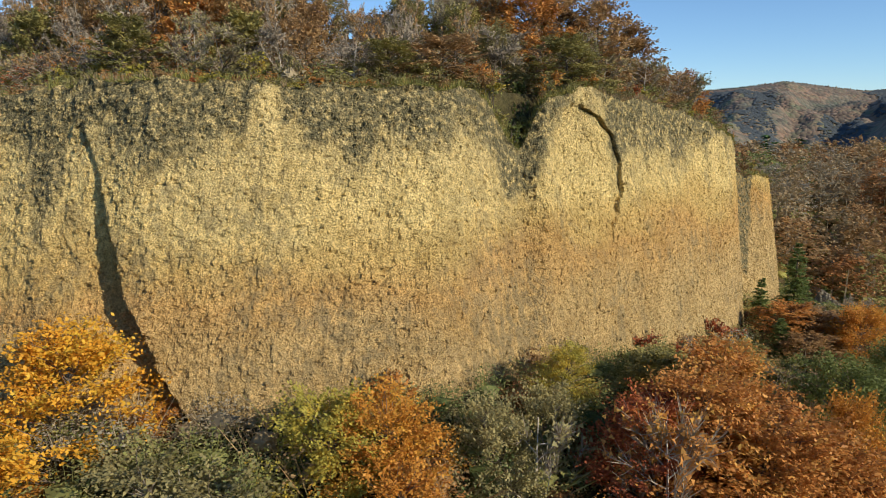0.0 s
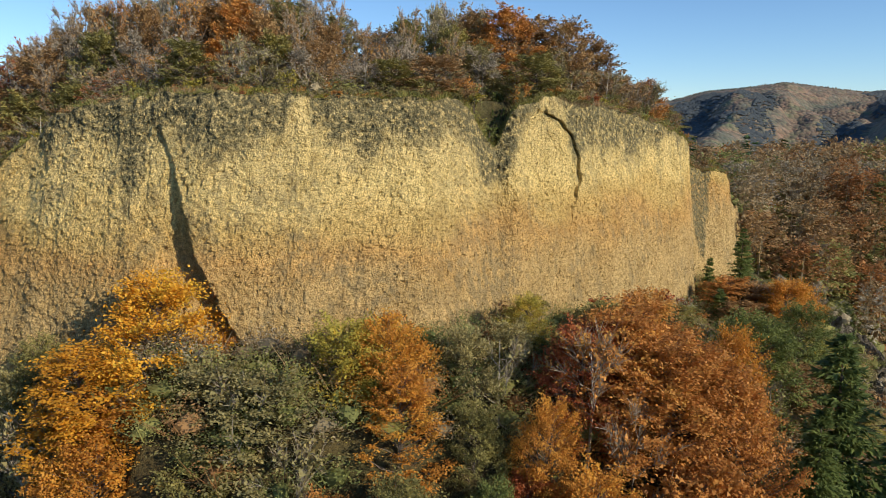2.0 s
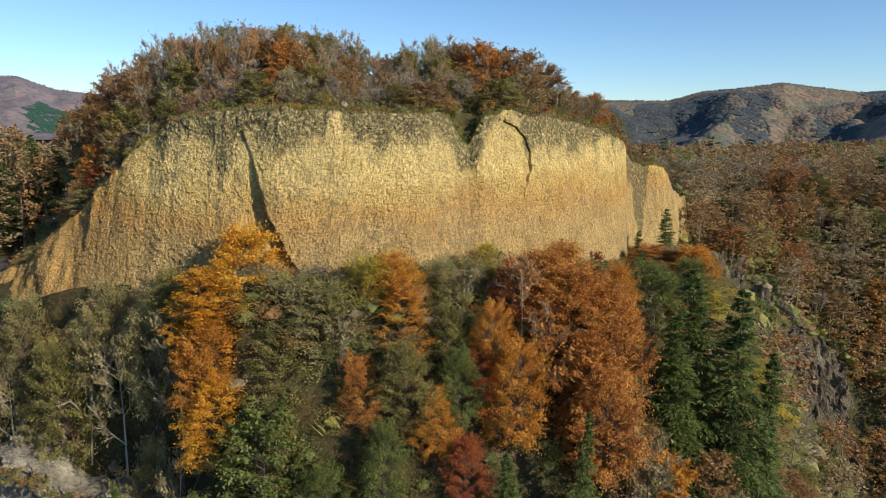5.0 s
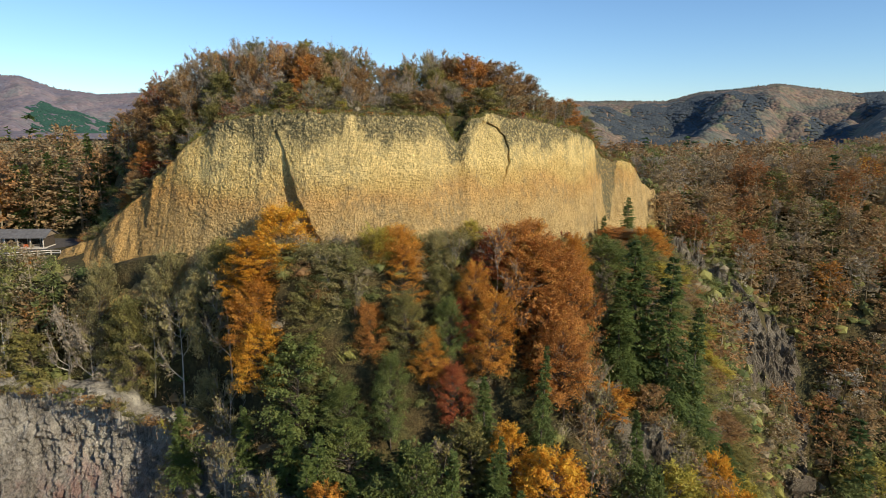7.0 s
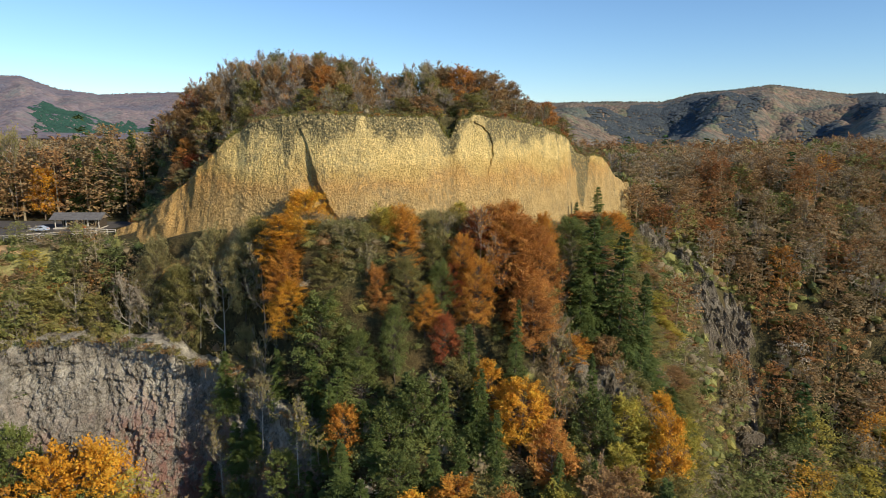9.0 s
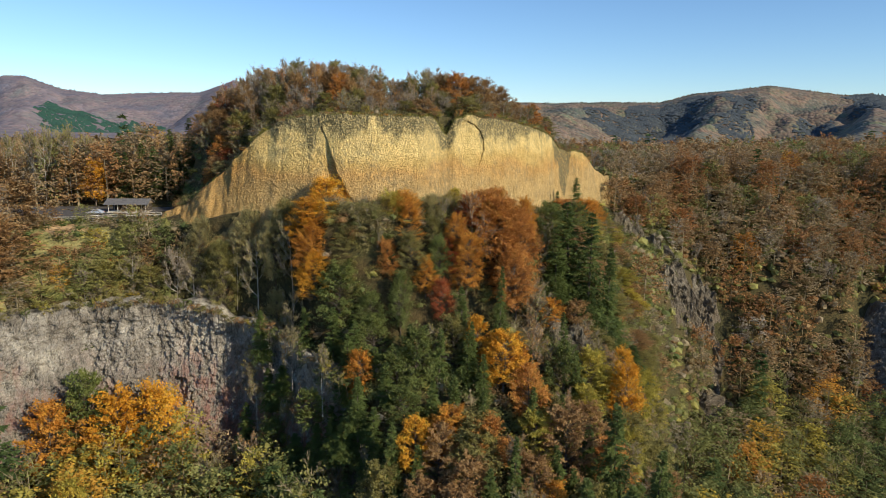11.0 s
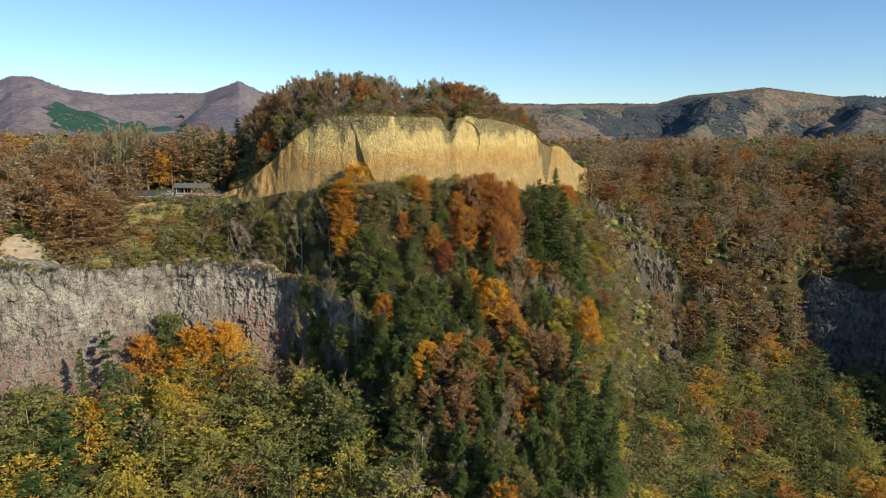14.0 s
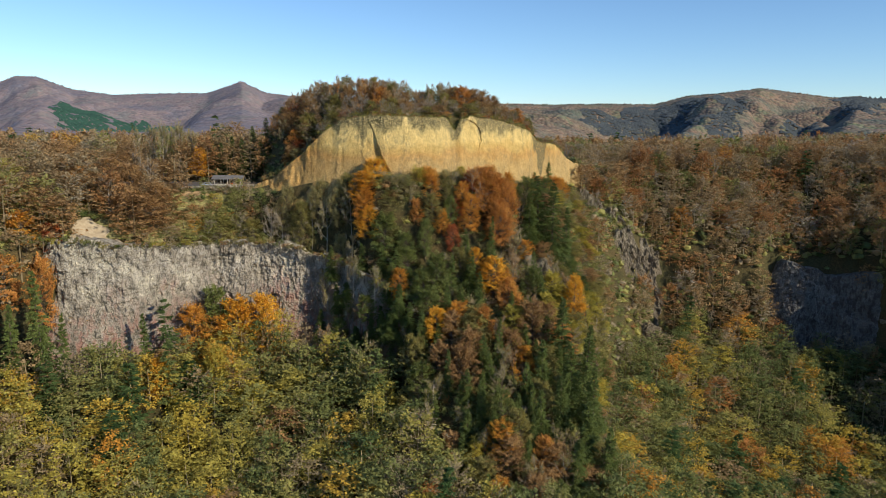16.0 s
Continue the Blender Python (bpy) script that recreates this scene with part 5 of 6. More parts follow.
a, b = spots(-92, 76, -50, 112, 2.7, 61)
ok = free(a, b) & (b < foot_y(a)) & (b > along(a, RIM_X, FLOOR_Y, 5) - 10)
high = (a > -40) & (a < 48) & (b > 25)
thicket("upper_slope_undergrowth", "dense olive and brown scrub below the pumice cliff", a[ok & high], b[ok & high], (2.0, 4.4), (3.2, 5.2), 63, FINE_BUSH)
ok &= ~high
thicket("slope_undergrowth", "dense olive and brown undergrowth on the gorge slope", a[ok], b[ok], (2.2, 5.2), (3.4, 5.8), 62, NEAR_BUSH)
a, b = spots(-84, 70, 0, 46, 2.0, 63)
b = b + edge_y(a) + 3.0
ok = (b < 122) & ~((np.abs(a - 7 - 0.12 * (b - 62)) < 1.6) & (b < 80)) & ~on_plaza(a, b)
thicket("knoll_undergrowth", "dense olive and brown scrub on the knoll", a[ok], b[ok], (1.4, 3.4), (1.8, 3.6), 64, NEAR_BUSH)
a, b = spots(60, 300, 30, 230, 3.5, 65)
ok = free(a, b) & in_wedge(a, b) & (b >= along(a, RIM_X, FLOOR_Y, 5) - 4) & ((a > 76) | (b > edge_y(a) + 4))
thicket("hillside_undergrowth", "brown scrub under the hillside trees", a[ok], b[ok], (2.0, 5.0), (3.2, 5.5), 66)
a, b = spots(76, 124, 70, 142, 2.6, 75)
ok = (scree_dist(a, b) < 3.5) & (vnoise(a / 5, b / 7, 77) + 0.25 * scree_dist(a, b) > -0.15)
thicket("chute_scrub", "thin olive scrub in the eroded gully", a[ok], b[ok], (1.4, 3.6), (2.2, 4.2), 76, SMALL_BUSH)
a, b = spots(-200, -74, -10, 62, 3.2, 67)
ok = free(a, b) & (b > along(a, RIM_X, RIM_Y, 5) + 1) & (b < edge_y(a) - 0.6)
thicket("bank_undergrowth", "olive scrub on the bank below the fence", a[ok], b[ok], (1.6, 3.2), (3.2, 5.6), 68, NEAR_BUSH)
a = np.repeat(np.arange(-132.0, -10.0, 1.4), 2)
b = along(a, RIM_X, RIM_Y, 5) - 2.5 + 3.5 * (np.arange(len(a)) % 2) + 2.2 * vnoise(a / 3, 0 * a, 93)
thicket("wall_top_scrub", "olive scrub along the top of the lava wall", a, b, (1.6, 4.6), (2.6, 5.0), 70, SMALL_BUSH)


a, b = spots(54, 112, 40, 136, 2.3, 87)
ok = free(a, b) & (b < foot_y(a) + 4) & (b > along(a, RIM_X, FLOOR_Y, 5) - 4) & (a + 0.4 * (128 - b) < 116)
thicket("gully_bank_scrub", "low olive scrub on the bank beside the eroded gully", a[ok], b[ok], (1.6, 3.6), (3.0, 5.0), 88, SMALL_BUSH)


# grass hanging over the cliff edge
g_ = np.random.default_rng(97)
bn = 15000
bx = g_.uniform(-72, 60, bn)
ty, tz = face_y(bx, np.ones(bn))
tuft = vnoise(bx / 2.2, 0 * bx, 99) + 0.5 * vnoise(bx / 0.7, 0 * bx, 100)
back_ = g_.random(bn) ** 1.6 * 4.0 - 0.25 + 2.5 * smooth(0.1, -0.5, tuft)
p0 = np.stack([bx, ty + back_, tz - 0.10 + 0.02 * back_], -1)
p1 = p0 + np.stack([g_.normal(size=bn) * 0.25, g_.normal(size=bn) * 0.2 - 0.35 * (back_ < 0.6), g_.uniform(0.25, 1.0, bn) * np.where(back_ < 0.15, 0.3, 1.0)], -1)
gv, gf = ribbons(p0, p1, 0.035, g_)
gt = np.repeat(np.where(vnoise(bx / 3, back_, 98) > 0.25, 0.16, 0.80) + 0.05 * g_.normal(size=bn), 3)
tagged(new("edge_grass", mesh_np("edge_grass", gv, [(gf, 0)], [TUFT], tint=np.clip(gt, 0, 1))), "olive and straw-coloured grass hanging over the cliff edge", "grass", kind="stuff")


# ---------------------------------------------------------------- distant hills
def hill_material(name, a_, b_, c_, d_, crown, contrast):
    """Wooded slopes far off: patches of different trees, and crowns too small to tell apart."""
    m, n, links, bsdf = material(name, 0.95)
    co = n.new("ShaderNodeTexCoord").outputs["Object"]
    big = noise_node(n, links, co, 0.006, 8, 0.66)
    r = ramp_node(n, [(0.36, a_), (0.45, b_), (0.54, c_), (0.64, d_)])
    links.new(big.outputs[0], r.inputs[0])
    cells = n.new("ShaderNodeTexVoronoi")
    cells.inputs["Scale"].default_value = 1.0 / crown
    links.new(co, cells.inputs["Vector"])
    one = n.new("ShaderNodeSeparateColor")
    links.new(cells.outputs["Color"], one.inputs[0])
    shade = ramp_node(n, [(0.0, (0.55, 0.55, 0.56)), (0.3, (0.95, 0.90, 0.85)), (0.55, (0.90, 0.98, 0.88)), (0.8, (1.28, 1.10, 0.98)), (1.0, (1.25, 1.25, 1.2))])
    links.new(one.outputs[0], shade.inputs[0])
    links.new(mix_node(n, links, "MULTIPLY", contrast, r.outputs[0], shade.outputs[0]), bsdf.inputs["Base Color"])
    bump_node(n, links, bsdf, math_node(n, links, "MULTIPLY", cells.outputs["Distance"], -1.0), crown * 0.35, contrast)
    return m


HILL = hill_material("wooded_hill", (0.098, 0.115, 0.10), (0.150, 0.142, 0.116), (0.200, 0.150, 0.116), (0.145, 0.160, 0.108), 11.0, 1.0)
# Violet-grey tones put distance haze into the mountains' base colour.
PEAK = hill_material("hazed_mountain_woods", (0.15, 0.15, 0.185), (0.20, 0.178, 0.20), (0.225, 0.185, 0.192), (0.18, 0.178, 0.185), 18.0, 0.6)
# Shade and bluish haze of the east slopes, painted as crown colour.
SLOPE_SHADE = plain_material("painted_slope_shade", (0.055, 0.070, 0.080), (0.105, 0.122, 0.122), 0.02, 0.9)
PLANTED = plain_material("planted_conifers", (0.03, 0.085, 0.06), (0.05, 0.13, 0.085), 0.01, 0.9)


def hill_shape(Q, R_, fold_height, bearings, rises, near, crest, seed, folds, spurs):
    """Points of a range at bearing Q (rightward share of the distance) and distance R_."""
    x, y = Q * R_, R_ - 215.0
    sky_ = np.interp(Q, bearings, rises) * crest
    f = smooth(near, crest, R_)
    fall = smooth(crest * 1.25, crest, R_)
    warp = 0.6 * fbm(x / folds, y / folds, seed + 4, 2)
    ridge = np.abs(vnoise(x / folds + warp, y / folds * 0.8 - warp, seed))
    small = np.abs(vnoise(x / (folds * 0.42) - warp, y / (folds * 0.5), seed + 2))
    carve = np.clip(1 - 1.6 * ridge, 0, 1) * 0.62 + np.clip(1 - 1.8 * small, 0, 1) * 0.30
    mask = smooth(0.03, 0.25, f) * smooth(1.0, 0.80, f)
    z = 66 + (sky_ + 34) * (f ** 0.9) * (0.2 + 0.8 * fall) * (1 - fold_height * carve * mask)
    z = z + mask * (9.0 * fbm(x / (folds * 0.3), y / (folds * 0.3), seed + 8, 4, 0.55))
    for q0, slant, drop, run in spurs:
        left = (q0 + slant * (R_ / crest - 0.7) - Q + 0.008 * vnoise(R_ / 90, 0 * R_, seed + 6)) * R_
        z = z - drop * smooth(0, run, left) * smooth(4.0 * run, 1.4 * run, left) * smooth(0.02, 0.2, f) * smooth(1.0, 0.7, f)
    return x, y, z


def hills(name, label, woods_label, mat, count, radius, seed, *shape):
    """A wooded range: bearings to the rise of its skyline, and a coat of tree crowns."""
    bearings, near, crest = shape[1], shape[3], shape[4]
    q = np.linspace(bearings[0], bearings[-1], 420)
    rr = np.concatenate([np.linspace(near, crest, 130), np.linspace(crest, crest * 1.2, 6)[1:]])
    Q, R_ = np.meshgrid(q, rr, indexing="ij")
    v, qd = sheet(*hill_shape(Q, R_, *shape))
    tagged(new(name, mesh_np(name, v, [(qd, 0)], [mat], True)), label, "hill", kind="structure")
    g = np.random.default_rng(seed)
    R_ = np.sqrt(g.uniform(near ** 2, (crest * 1.02) ** 2, count))
    Q = g.uniform(bearings[1], bearings[-2], count)
    crest_row = np.arange(count) < count // 12
    R_ = np.where(crest_row, crest * g.uniform(0.97, 1.01, count), R_)
    x, y, z = hill_shape(Q, R_, *shape)
    r = g.uniform(*radius, count) * (0.55 + 0.45 * R_ / crest)
    v = OCT_V[None, :5] * np.array([1.1, 1.1, 0.5]) * g.uniform(0.7, 1.25, (count, 5, 1)) * r[:, None, None] + np.stack([x, y, z - 0.15 * r], -1)[:, None]
    f = OCT_F[None, :4] + 5 * np.arange(count)[:, None, None]
    v[..., 2] += crest_row[:, None] * np.clip(v[..., 2] - z[:, None], 0, None) * g.uniform(0.0, 2.6, (count, 1))
    ang = g.uniform(0, 1.57, (count, 1))
    mx_, my_ = v[..., 0] - x[:, None], v[..., 1] - y[:, None]
    v[..., 0], v[..., 1] = x[:, None] + mx_ * np.cos(ang) - my_ * np.sin(ang), y[:, None] + mx_ * np.sin(ang) + my_ * np.cos(ang)
    planted_or_shade = np.zeros(count, bool)
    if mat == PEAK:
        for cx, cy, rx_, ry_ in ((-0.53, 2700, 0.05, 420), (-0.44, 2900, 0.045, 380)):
            planted_or_shade |= np.hypot((Q - cx) / rx_, (R_ - cy) / ry_) + 0.3 * vnoise(x / 60, y / 60, seed + 2) < 1
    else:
        # Shaded slopes painted as dark patches of crowns.
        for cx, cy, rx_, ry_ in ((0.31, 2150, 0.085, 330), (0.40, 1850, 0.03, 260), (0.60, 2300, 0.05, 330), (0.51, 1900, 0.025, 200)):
            planted_or_shade |= np.hypot((Q - cx) / rx_, (R_ - cy) / ry_) + 0.55 * fbm(x / 130, y / 130, seed + 2, 3) < 0.95
    v = np.where(planted_or_shade[:, None, None], v + (v - np.stack([x, y, z], -1)[:, None]) * np.array([0.5, 0.5, 0.9]), v)
    faces = [(f[crest_row & ~planted_or_shade].reshape(-1, 3), 0), (f[planted_or_shade].reshape(-1, 3), 1)]
    tagged(new(name.split("_")[0] + "_woods", mesh_np(name + "_woods", v.reshape(-1, 3), faces, [mat, PLANTED if mat == PEAK else SLOPE_SHADE], True)), woods_label, "trees", kind="stuff")


hills("hills_east", "wooded autumn hills on the horizon", "far brown and olive woods on the hills, slope shade painted in", HILL, 60000, (4.0, 7.0), 171,
      0.6, (-0.10, 0.07, 0.15, 0.23, 0.30, 0.345, 0.40, 0.45, 0.51, 0.555, 0.59, 0.62, 0.66, 0.80),
      (0.020, 0.028, 0.027, 0.029, 0.029, 0.041, 0.046, 0.053, 0.046, 0.041, 0.043, 0.039, 0.044, 0.04), 800, 2700, 71, 330, ((0.37, 0.16, 60, 120), (0.60, 0.10, 60, 110), (0.475, 0.20, 34, 80), (0.535, 0.16, 30, 80)))
hills("mountains_west", "wooded mountains on the horizon, haze painted into their colour", "far mountain woods with violet haze painted in", PEAK, 40000, (7.0, 11.0), 175,
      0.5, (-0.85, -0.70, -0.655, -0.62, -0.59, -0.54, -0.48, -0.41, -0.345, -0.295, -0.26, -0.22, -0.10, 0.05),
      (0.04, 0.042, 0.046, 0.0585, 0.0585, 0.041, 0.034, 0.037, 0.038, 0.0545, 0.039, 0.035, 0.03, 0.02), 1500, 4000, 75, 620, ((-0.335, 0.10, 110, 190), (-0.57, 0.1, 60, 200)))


# ---------------------------------------------------------------- draped patches
def draped(name, label, category, x0, x1, y0, y1, step, inside, lift, mat, relief=0.0, seed=0):
    """A thin skin of sand, earth or rock on the ground; inside(x, y) is above 0 where it lies."""
    a_, b_ = np.meshgrid(np.arange(x0, x1, step), np.arange(y0, y1, step), indexing="ij")
    w = inside(a_, b_)
    z = height(a_, b_) + lift * smooth(0, 1, w) * 1.0 - 1.2 * smooth(0.25, -0.15, w) + relief * smooth(0, 1, w) * (0.7 * fbm(a_ / 3, b_ / 5, seed, 4) + 0.9 * np.abs(vnoise(a_ / 1.7 + 0.08 * b_, b_ / 6, seed + 3)) + 0.5 * hash2(np.floor(a_ / 1.1 + 0.4 * vnoise(a_ / 2, b_ / 2, seed + 5)), np.floor(b_ / 1.6 + 0.5 * vnoise(a_ / 2, b_ / 3, seed + 6)), seed + 4))
    forth = 0.36 * relief * smooth(0, 1, w) * (fbm(a_ / 2.6, z / 2.2, seed + 7, 4, 0.65) + 0.8 * hash2(np.floor(a_ / 1.7 + 0.5 * vnoise(a_ / 2, z / 2, seed + 8)), np.floor(z / 2.1 + 0.5 * vnoise(a_ / 3, z / 3, seed + 9)), seed + 10))
    v, q = sheet(a_ + 0.3 * forth, b_ - forth, z)
    keep = (w.ravel()[q] > -0.2).any(1)
    return tagged(new(name, mesh_np(name, v, [(q[keep], 0)], [mat])), label, category, kind="structure")


draped("sand_slope", "pale bare sand slide above the lava wall", "sand", -138, -104, 0, 32, 0.6,
       lambda x, y: 1.6 * (1 - ((x + 120) / 10) ** 2 - ((y - 15 + 0.3 * (x + 120)) / 9.0) ** 2 + 0.5 * fbm(x / 5, y / 5, 81, 3)), 0.6, SAND)
draped("grass_bank", "pale olive grass bank below the fence", "grass", -126, -76, 10, 62, 0.9,
       lambda x, y: 0.22 * np.minimum(np.minimum(y - along(x, RIM_X, RIM_Y, 5) - 6, edge_y(x) - 1.5 - y), np.minimum(x + 124, -79 - x)) + 0.35 * fbm(x / 6, y / 6, 87, 3), 0.35, GRASS, 0.12, 88)
draped("earth_scar", "bare orange earth bank under the fence", "earth", -112, -82, 38, 58, 0.6,
       lambda x, y: 1.6 * (1 - ((x + 97) / 9) ** 2 - ((y - 49) / 4) ** 2 + 0.7 * fbm(x / 4, y / 3, 83, 3)), 0.5, EARTH)
draped("eroded_chute", "eroded grey-brown gully of loose rock", "scree", 60, 130, 66, 142, 0.42,
       lambda x, y: 0.35 * (-scree_dist(x, y) + 3.0 * fbm(x / 6, y / 7, 85, 3)) + 0.1, 0.7, SCREE, 3.2, 86)


# ---------------------------------------------------------------- small building kit
def box_bm(bm, x0, x1, y0, y1, z0, z1, bevel=0.0):
    v = [bm.verts.new((x, y, z)) for z in (z0, z1) for x, y in ((x0, y0), (x1, y0), (x1, y1), (x0, y1))]
    fs = [bm.faces.new([v[i] for i in f]) for f in ((3, 2, 1, 0), (4, 5, 6, 7), (0, 1, 5, 4), (1, 2, 6, 5), (2, 3, 7, 6), (3, 0, 4, 7))]
    if bevel:
        bmesh.ops.bevel(bm, geom=list({e for f in fs for e in f.edges}), offset=bevel, segments=1, affect="EDGES")


def piece(name, parent, mat, *boxes, label="", bevel=0.0):
    """One part of a built thing, from boxes (x0, x1, y0, y1, z0, z1)."""
    bm = bmesh.new()
    for b_ in boxes:
        box_bm(bm, *b_, bevel)
    return part(name, bm_mesh(name, bm, mat), parent, label)


def bm_mesh(name, bm, mat):
    me = bpy.data.meshes.new(name)
    bm.to_mesh(me)
    bm.free()
    me.materials.append(mat)
    return me


ASPHALT = plain_material("asphalt", (0.075, 0.07, 0.065), (0.14, 0.13, 0.12), 1.5, 0.9, 0.02)
ROOFING = plain_material("weathered_roofing", (0.11, 0.105, 0.10), (0.20, 0.195, 0.185), 1.2, 0.6)
TIMBER = plain_material("grey_timber", (0.16, 0.12, 0.085), (0.32, 0.26, 0.19), 3.0, 0.8)
POST = plain_material("pale_post", (0.50, 0.46, 0.38), (0.70, 0.66, 0.57), 2.0, 0.8)
DARK = plain_material("dark_boards", (0.05, 0.04, 0.03), (0.10, 0.08, 0.06), 3.0, 0.8)
PAINT = plain_material("pale_blue_paint", (0.42, 0.50, 0.60), (0.47, 0.55, 0.65), 0.5, 0.25)
GLASS = plain_material("dark_glass", (0.02, 0.025, 0.03), (0.03, 0.035, 0.04), 1.0, 0.08)
RUBBER = plain_material("rubber", (0.015, 0.015, 0.015), (0.03, 0.03, 0.03), 4.0, 0.9)
CHROME = plain_material("bright_metal", (0.6, 0.6, 0.6), (0.75, 0.75, 0.75), 4.0, 0.3, 0.0, 1.0)
REDPLASTIC = plain_material("orange_red_plastic", (0.55, 0.10, 0.03), (0.7, 0.16, 0.05), 3.0, 0.5)

# ---------------------------------------------------------------- the rest place
ax_, by_ = np.meshgrid(np.linspace(-165, -77, 60), np.linspace(0, 1, 16), indexing="ij")
py = edge_y(ax_) + 0.6 + by_ * (86 - edge_y(ax_))
verts, quads = sheet(ax_, py, np.maximum(height(ax_, py), 73.0) * 0 + 73.15 + 0.35 * smooth(62, 86, py))
tagged(new("road", mesh_np("road", verts, [(quads, 0)], [ASPHALT], True)), "worn asphalt forecourt on the plateau", "road", kind="structure")


def shelter(m):
    ob = new("picnic_shelter")
    piece("slab", ob, POST, (-7.2, 7.2, -2.8, 2.8, -0.4, 0.12))
    for x in (-6.6, -3.3, 0.0, 3.3, 6.6):
        for y in (-2.4, 2.4):
            piece("post", ob, POST, (x - 0.13, x + 0.13, y - 0.13, y + 0.13, 0.12, 2.35), bevel=0.02)
    for y in (-2.4, 2.4):
        piece("beam", ob, TIMBER, (-7.1, 7.1, y - 0.1, y + 0.1, 2.35, 2.6))
    piece("back_wall", ob, DARK, (-7.0, 7.0, 2.45, 2.6, 0.12, 2.35))
    piece("side_wall", ob, DARK, (6.75, 6.9, -2.2, 2.4, 0.12, 2.35))
    for sg in (-1, 1):
        bm = bmesh.new()
        pts = [(x, sg * y, z + dz) for x in (-7.9, 7.9) for (y, z) in ((3.6, 2.45), (0.0, 4.0)) for dz in (0.0, 0.14)]
        v = [bm.verts.new(p) for p in pts]
        for f in ((0, 1, 3, 2), (4, 6, 7, 5), (0, 4, 5, 1), (2, 3, 7, 6), (1, 5, 7, 3), (0, 2, 6, 4)):
            bm.faces.new([v[i] for i in f])
        bmesh.ops.recalc_face_normals(bm, faces=bm.faces)
        part("roof_slope", bm_mesh("roof_slope", bm, ROOFING), ob, "grey sheet roofing")
    piece("ridge_cap", ob, ROOFING, (-7.95, 7.95, -0.16, 0.16, 4.06, 4.2), bevel=0.03)
    for x in (-7.4, 7.3):
        bm = bmesh.new()
        v = [bm.verts.new(p) for xx in (x, x + 0.1) for p in ((xx, -3.0, 2.6), (xx, 3.0, 2.6), (xx, 0, 3.95))]
        for f in ((0, 1, 2), (5, 4, 3), (0, 3, 4, 1), (1, 4, 5, 2), (2, 5, 3, 0)):
            bm.faces.new([v[i] for i in f])
        part("gable", bm_mesh("gable", bm, TIMBER), ob)
    ob.matrix_basis = m
    return tagged(ob, "open picnic shelter with grey gabled roof and pale posts", "shelter")


shelter(pose(-91.3, 76.0, 73.45, 0, 0, 4) @ Matrix.Diagonal((0.84, 0.9, 0.95, 1)))


def bench(m):
    ob = new("bench")
    piece("seat", ob, TIMBER, (-0.9, 0.9, -0.2, 0.2, 0.40, 0.46), bevel=0.01)
    for x in (-0.7, 0.7):
        piece("leg", ob, TIMBER, (x - 0.06, x + 0.06, -0.18, 0.18, 0.0, 0.40))
    ob.matrix_basis = m
    return tagged(ob, "plain wooden bench in the picnic shelter", "bench", "benches of the shelter")


bench_one = bench(pose(-91.5, 74.8, 73.57, 0, 0, 4))
copy_thing(bench_one, pose(-87.6, 75.1, 73.57, 0, 0, 4))
crate = new("crate")
piece("tub", crate, REDPLASTIC, (-0.5, 0.5, -0.3, 0.3, 0.0, 0.6), bevel=0.04)
crate.matrix_basis = pose(-89.6, 74.4, 73.57)
tagged(crate, "orange-red plastic crate beside the shelter post", "crate")


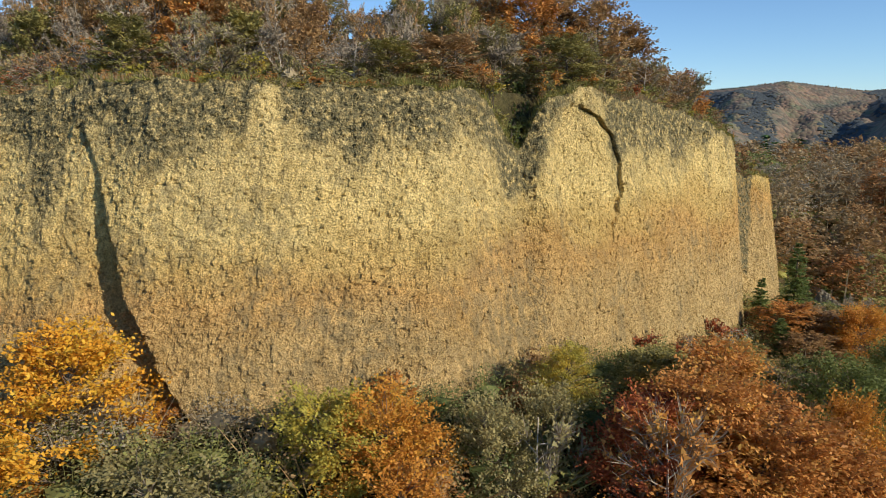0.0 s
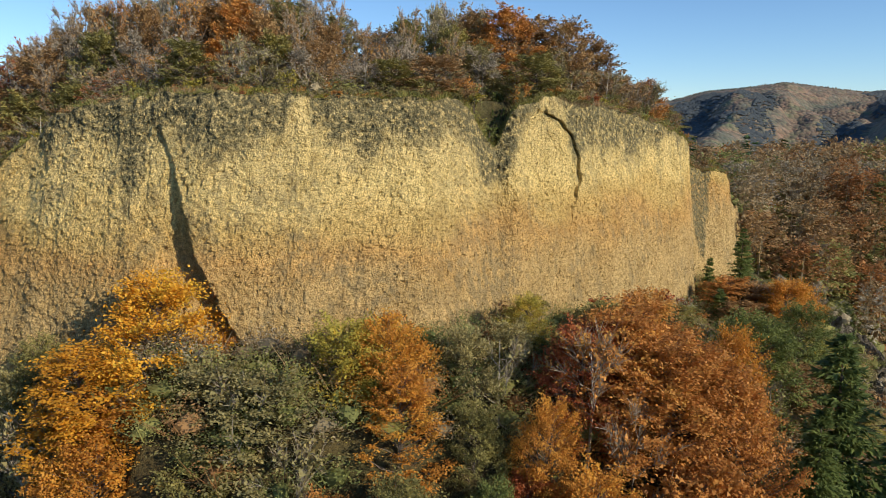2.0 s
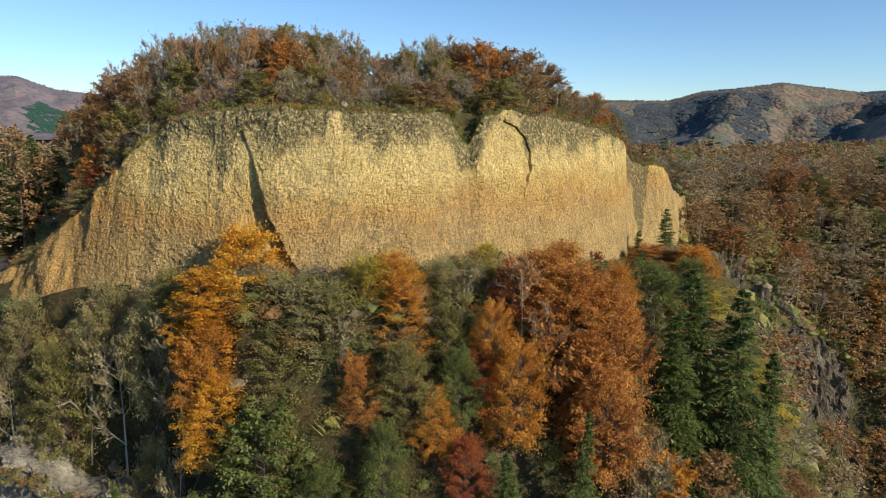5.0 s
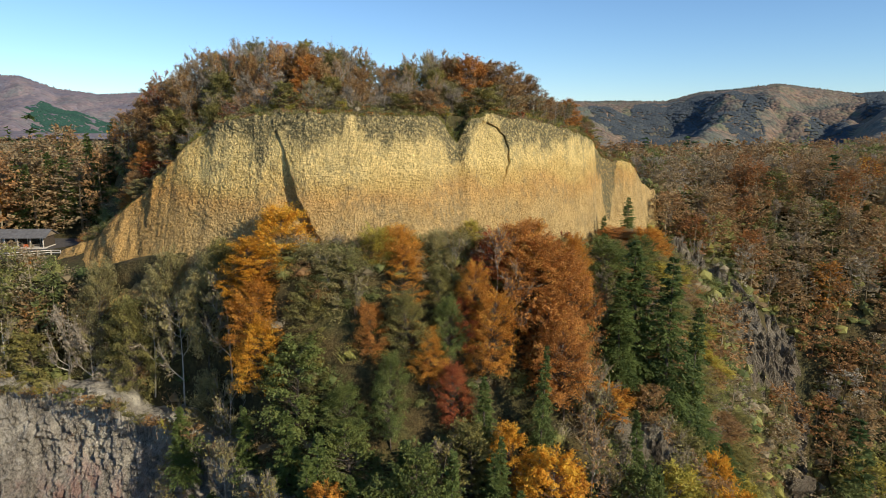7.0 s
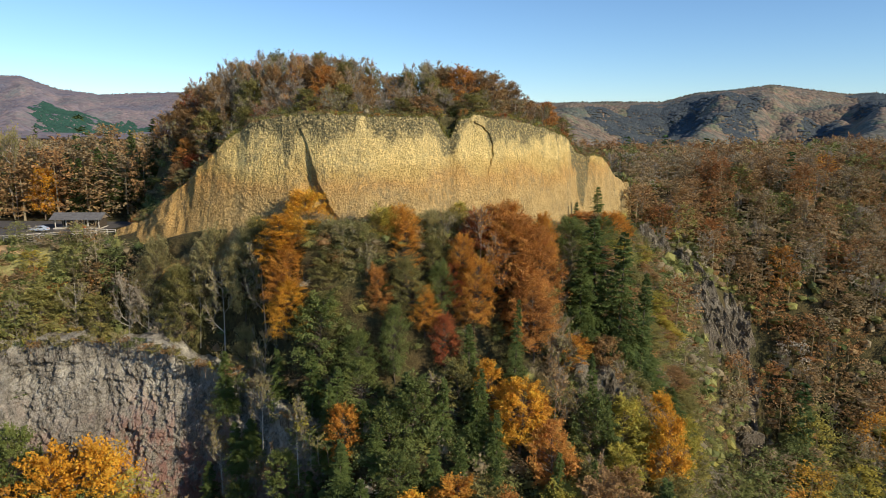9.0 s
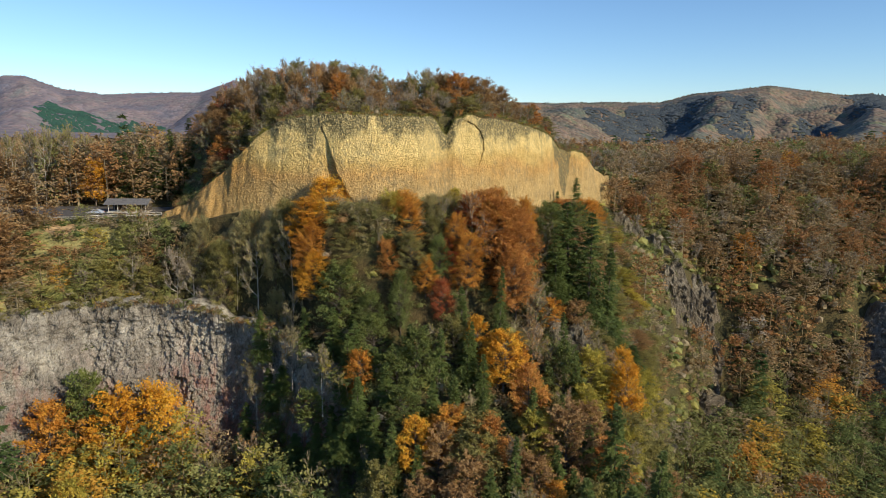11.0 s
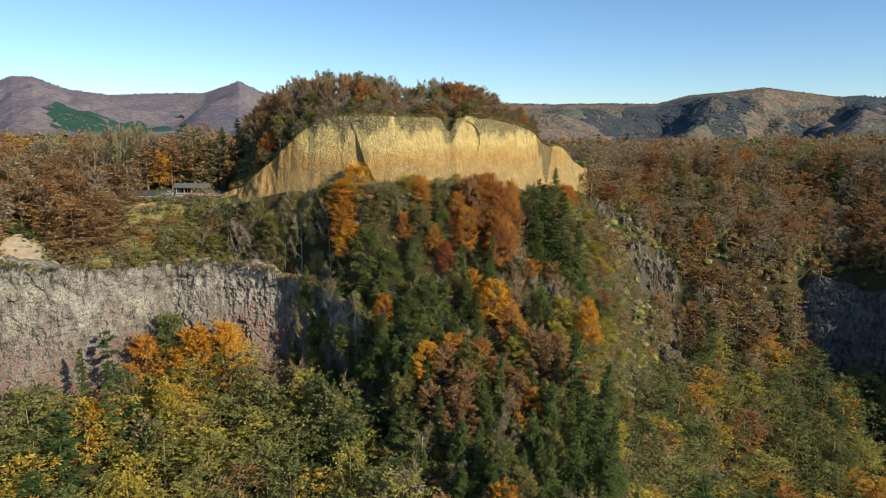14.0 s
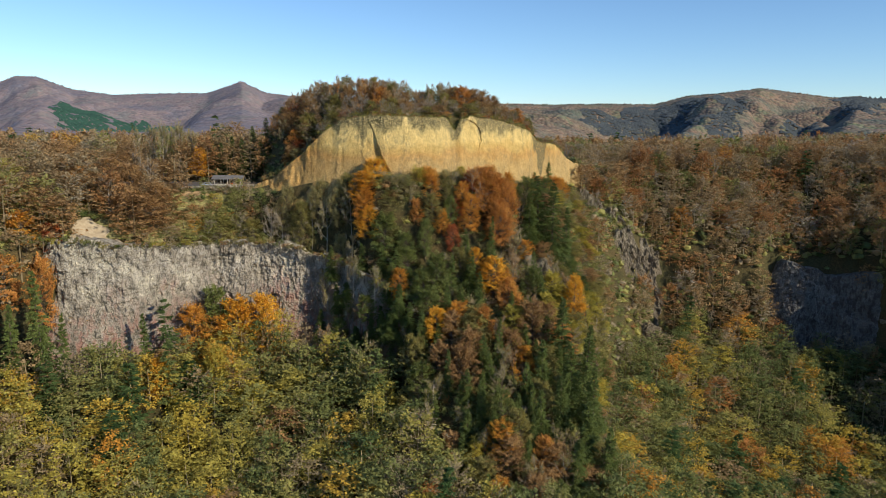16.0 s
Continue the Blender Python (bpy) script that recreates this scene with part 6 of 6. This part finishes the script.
def car(m):
    ob = new("car")
    bm = bmesh.new()
    side = ((-2.15, 0.35), (-2.15, 0.78), (-1.35, 0.95), (-0.65, 1.42), (0.75, 1.48), (1.55, 1.02), (2.1, 0.92), (2.15, 0.35))
    rows_ = []
    for y, k in ((-0.84, 1.0), (0.84, 1.0)):
        rows_.append([bm.verts.new((x, y * (0.86 if z > 1.1 else 1.0), z)) for x, z in side])
    bm.faces.new(rows_[0]), bm.faces.new(rows_[1][::-1])
    for i in range(len(side)):
        j_ = (i + 1) % len(side)
        bm.faces.new((rows_[0][j_], rows_[0][i], rows_[1][i], rows_[1][j_]))
    bmesh.ops.recalc_face_normals(bm, faces=bm.faces)
    bmesh.ops.bevel(bm, geom=list(bm.edges), offset=0.07, segments=2, affect="EDGES")
    body = part("body", bm_mesh("body", bm, PAINT), ob)
    for sg in (-1, 1):
        for x0, x1, t0, t1 in ((-0.95, -0.05, -0.52, -0.05), (0.05, 1.15, 0.05, 0.72)):
            bm = bmesh.new()
            v = [bm.verts.new((x, sg * y, z)) for y in (0.80, 0.86) for x, z in ((x0, 0.98), (x1, 0.98), (t1, 1.38), (t0, 1.38))]
            for f in ((0, 1, 2, 3), (7, 6, 5, 4), (0, 4, 5, 1), (1, 5, 6, 2), (2, 6, 7, 3), (3, 7, 4, 0)):
                bm.faces.new([v[i] for i in f])
            bmesh.ops.recalc_face_normals(bm, faces=bm.faces)
            part("side_window", bm_mesh("side_window", bm, GLASS), ob)
    for x in (-1.35, 1.35):
        for y in (-0.78, 0.78):
            bm = bmesh.new()
            bmesh.ops.create_cone(bm, cap_ends=True, segments=20, radius1=0.32, radius2=0.32, depth=0.22, matrix=pose(x, y, 0.32, 90))
            wheel = part("wheel", bm_mesh("wheel", bm, RUBBER), ob)
            bm = bmesh.new()
            bmesh.ops.create_cone(bm, cap_ends=True, segments=16, radius1=0.19, radius2=0.17, depth=0.26, matrix=pose(x, y, 0.32, 90))
            part("rim", bm_mesh("rim", bm, CHROME), wheel)
    for y in (-0.6, 0.6):
        piece("headlight", ob, CHROME, (-2.19, -2.10, y - 0.16, y + 0.16, 0.62, 0.76), bevel=0.01)
        piece("tail_light", ob, REDPLASTIC, (2.10, 2.19, y - 0.12, y + 0.12, 0.70, 0.86), bevel=0.01)
    ob.matrix_basis = m
    return tagged(ob, "pale blue hatchback car parked beside the picnic shelter", "car")


car(pose(-98.5, 69.5, 73.3, 0, 0, 8))


def fence():
    ob = new("fence")
    pts = [(x, float(edge_y(x)) + 0.3) for x in np.arange(-164, -77.5, 2.2)]
    for x, y in pts:
        piece("post", ob, POST, (x - 0.10, x + 0.10, y - 0.10, y + 0.10, 72.4, 74.25), bevel=0.02)
    for z in (73.55, 74.05):
        for (x0, y0), (x1, y1) in zip(pts[:-1], pts[1:]):
            bm = bmesh.new()
            v = [bm.verts.new((x, y + dy, z + dz)) for x, y in ((x0 + 0.1, y0), (x1 - 0.1, y1)) for dy, dz in ((-0.05, 0), (0.05, 0), (0.05, 0.16), (-0.05, 0.16))]
            for f in ((0, 1, 2, 3), (7, 6, 5, 4), (0, 4, 5, 1), (1, 5, 6, 2), (2, 6, 7, 3), (3, 7, 4, 0)):
                bm.faces.new([v[i] for i in f])
            bmesh.ops.recalc_face_normals(bm, faces=bm.faces)
            part("rail", bm_mesh("rail", bm, POST), ob)
    return tagged(ob, "low pale post-and-rail fence along the plateau edge", "fence")


fence()
PLAZA = "behind the picnic shelter"
plant("mid", "gold", -109.0, 90.0, 15.0, 7.5, PLAZA)
for x, y, h in ((-118, 92, 24), (-122, 96, 25), (-126, 91, 23), (-113, 97, 22), (-131, 94, 24), (-136, 90, 22), (-128, 100, 25)):
    plant("bare", "olive", x, y, h, 7.5, PLAZA, None, 1)
for x, y, h in ((-100, 93, 17), (-95, 96, 18), (-104, 97, 18), (-82, 93, 16), (-86, 98, 18), (-78, 91, 14), (-90, 94, 17), (-81, 100, 17)):
    plant("fir", "fir", x, y, h, 7.5, PLAZA)


# ---------------------------------------------------------------- rock outcrops
def outcrop(x, y, z, sx, sy, sz, mat, seed, label):
    t, p = np.meshgrid(np.linspace(0, 2 * np.pi, 49)[:-1], np.linspace(-0.5, 0.5, 26) * np.pi, indexing="ij")
    d = np.stack([np.cos(t) * np.cos(p), np.sin(t) * np.cos(p), np.sin(p)], -1)
    k = 1 + 0.22 * vnoise(d[..., 0] * 2.2 + seed, d[..., 2] * 2.2 + d[..., 1], seed) + 0.22 * hash2(np.floor(4 * d[..., 0] + 3 * d[..., 1]), np.floor(3.5 * d[..., 2] + d[..., 0]), seed) + 0.10 * vnoise(d[..., 0] * 9, d[..., 2] * 7 + d[..., 1] * 5, seed + 2)
    q = np.sign(d) * np.abs(d) ** 0.75 * k[..., None] * np.array([sx, sy, sz])
    q = np.concatenate([q, q[:1]], 0) + np.array([x, y, z])
    v, f = sheet(q[..., 0], q[..., 1], q[..., 2])
    return tagged(new("rock_outcrop", mesh_np("rock_outcrop", v, [(f, 0)], [mat])), label, "rock", "rock outcrops of the gorge")


outcrop(35, 36, 43, 4.0, 3.5, 6.5, SCREE, 3, "pale grey rock outcrop among the slope's trees")
outcrop(41, 37, 43, 3.5, 3.5, 6.0, SCREE, 5, "dark brown rock outcrop among the slope's trees")
outcrop(104, 103, -1.5, 5.0, 3.0, 5.0, SCREE, 7, "pale weathered rock outcrop beside the chute")
outcrop(37, -4, 8, 2.0, 2.0, 3.5, SCREE, 9, "small pale rock face between fir trees")

# pale birches among the hillside woods
a, b = spots(74, 240, 112, 205, 17.0, 91)
ok = free(a, b) & in_wedge(a, b)
for x, y in zip(a[ok], b[ok]):
    plant("bare", "twig", x, y, pick.uniform(11, 15), pick.uniform(5, 7), "in the hillside woods", None, pick.choice([1, 3]))
for x, y, h, z in ((4.6, 61.5, 2.6, 98.2), (6.3, 62.5, 3.0, 96.8), (8.2, 65.0, 3.4, 97.2), (6.8, 66.5, 4.2, 97.6), (9.5, 69.0, 4.5, 98.5), (7.5, 71.0, 4.5, 99.0)):
    plant("shrub", pick.choice(["green", "brown", "olive"]), x, y, h, 3.6, "in the notch of the cliff edge", z)
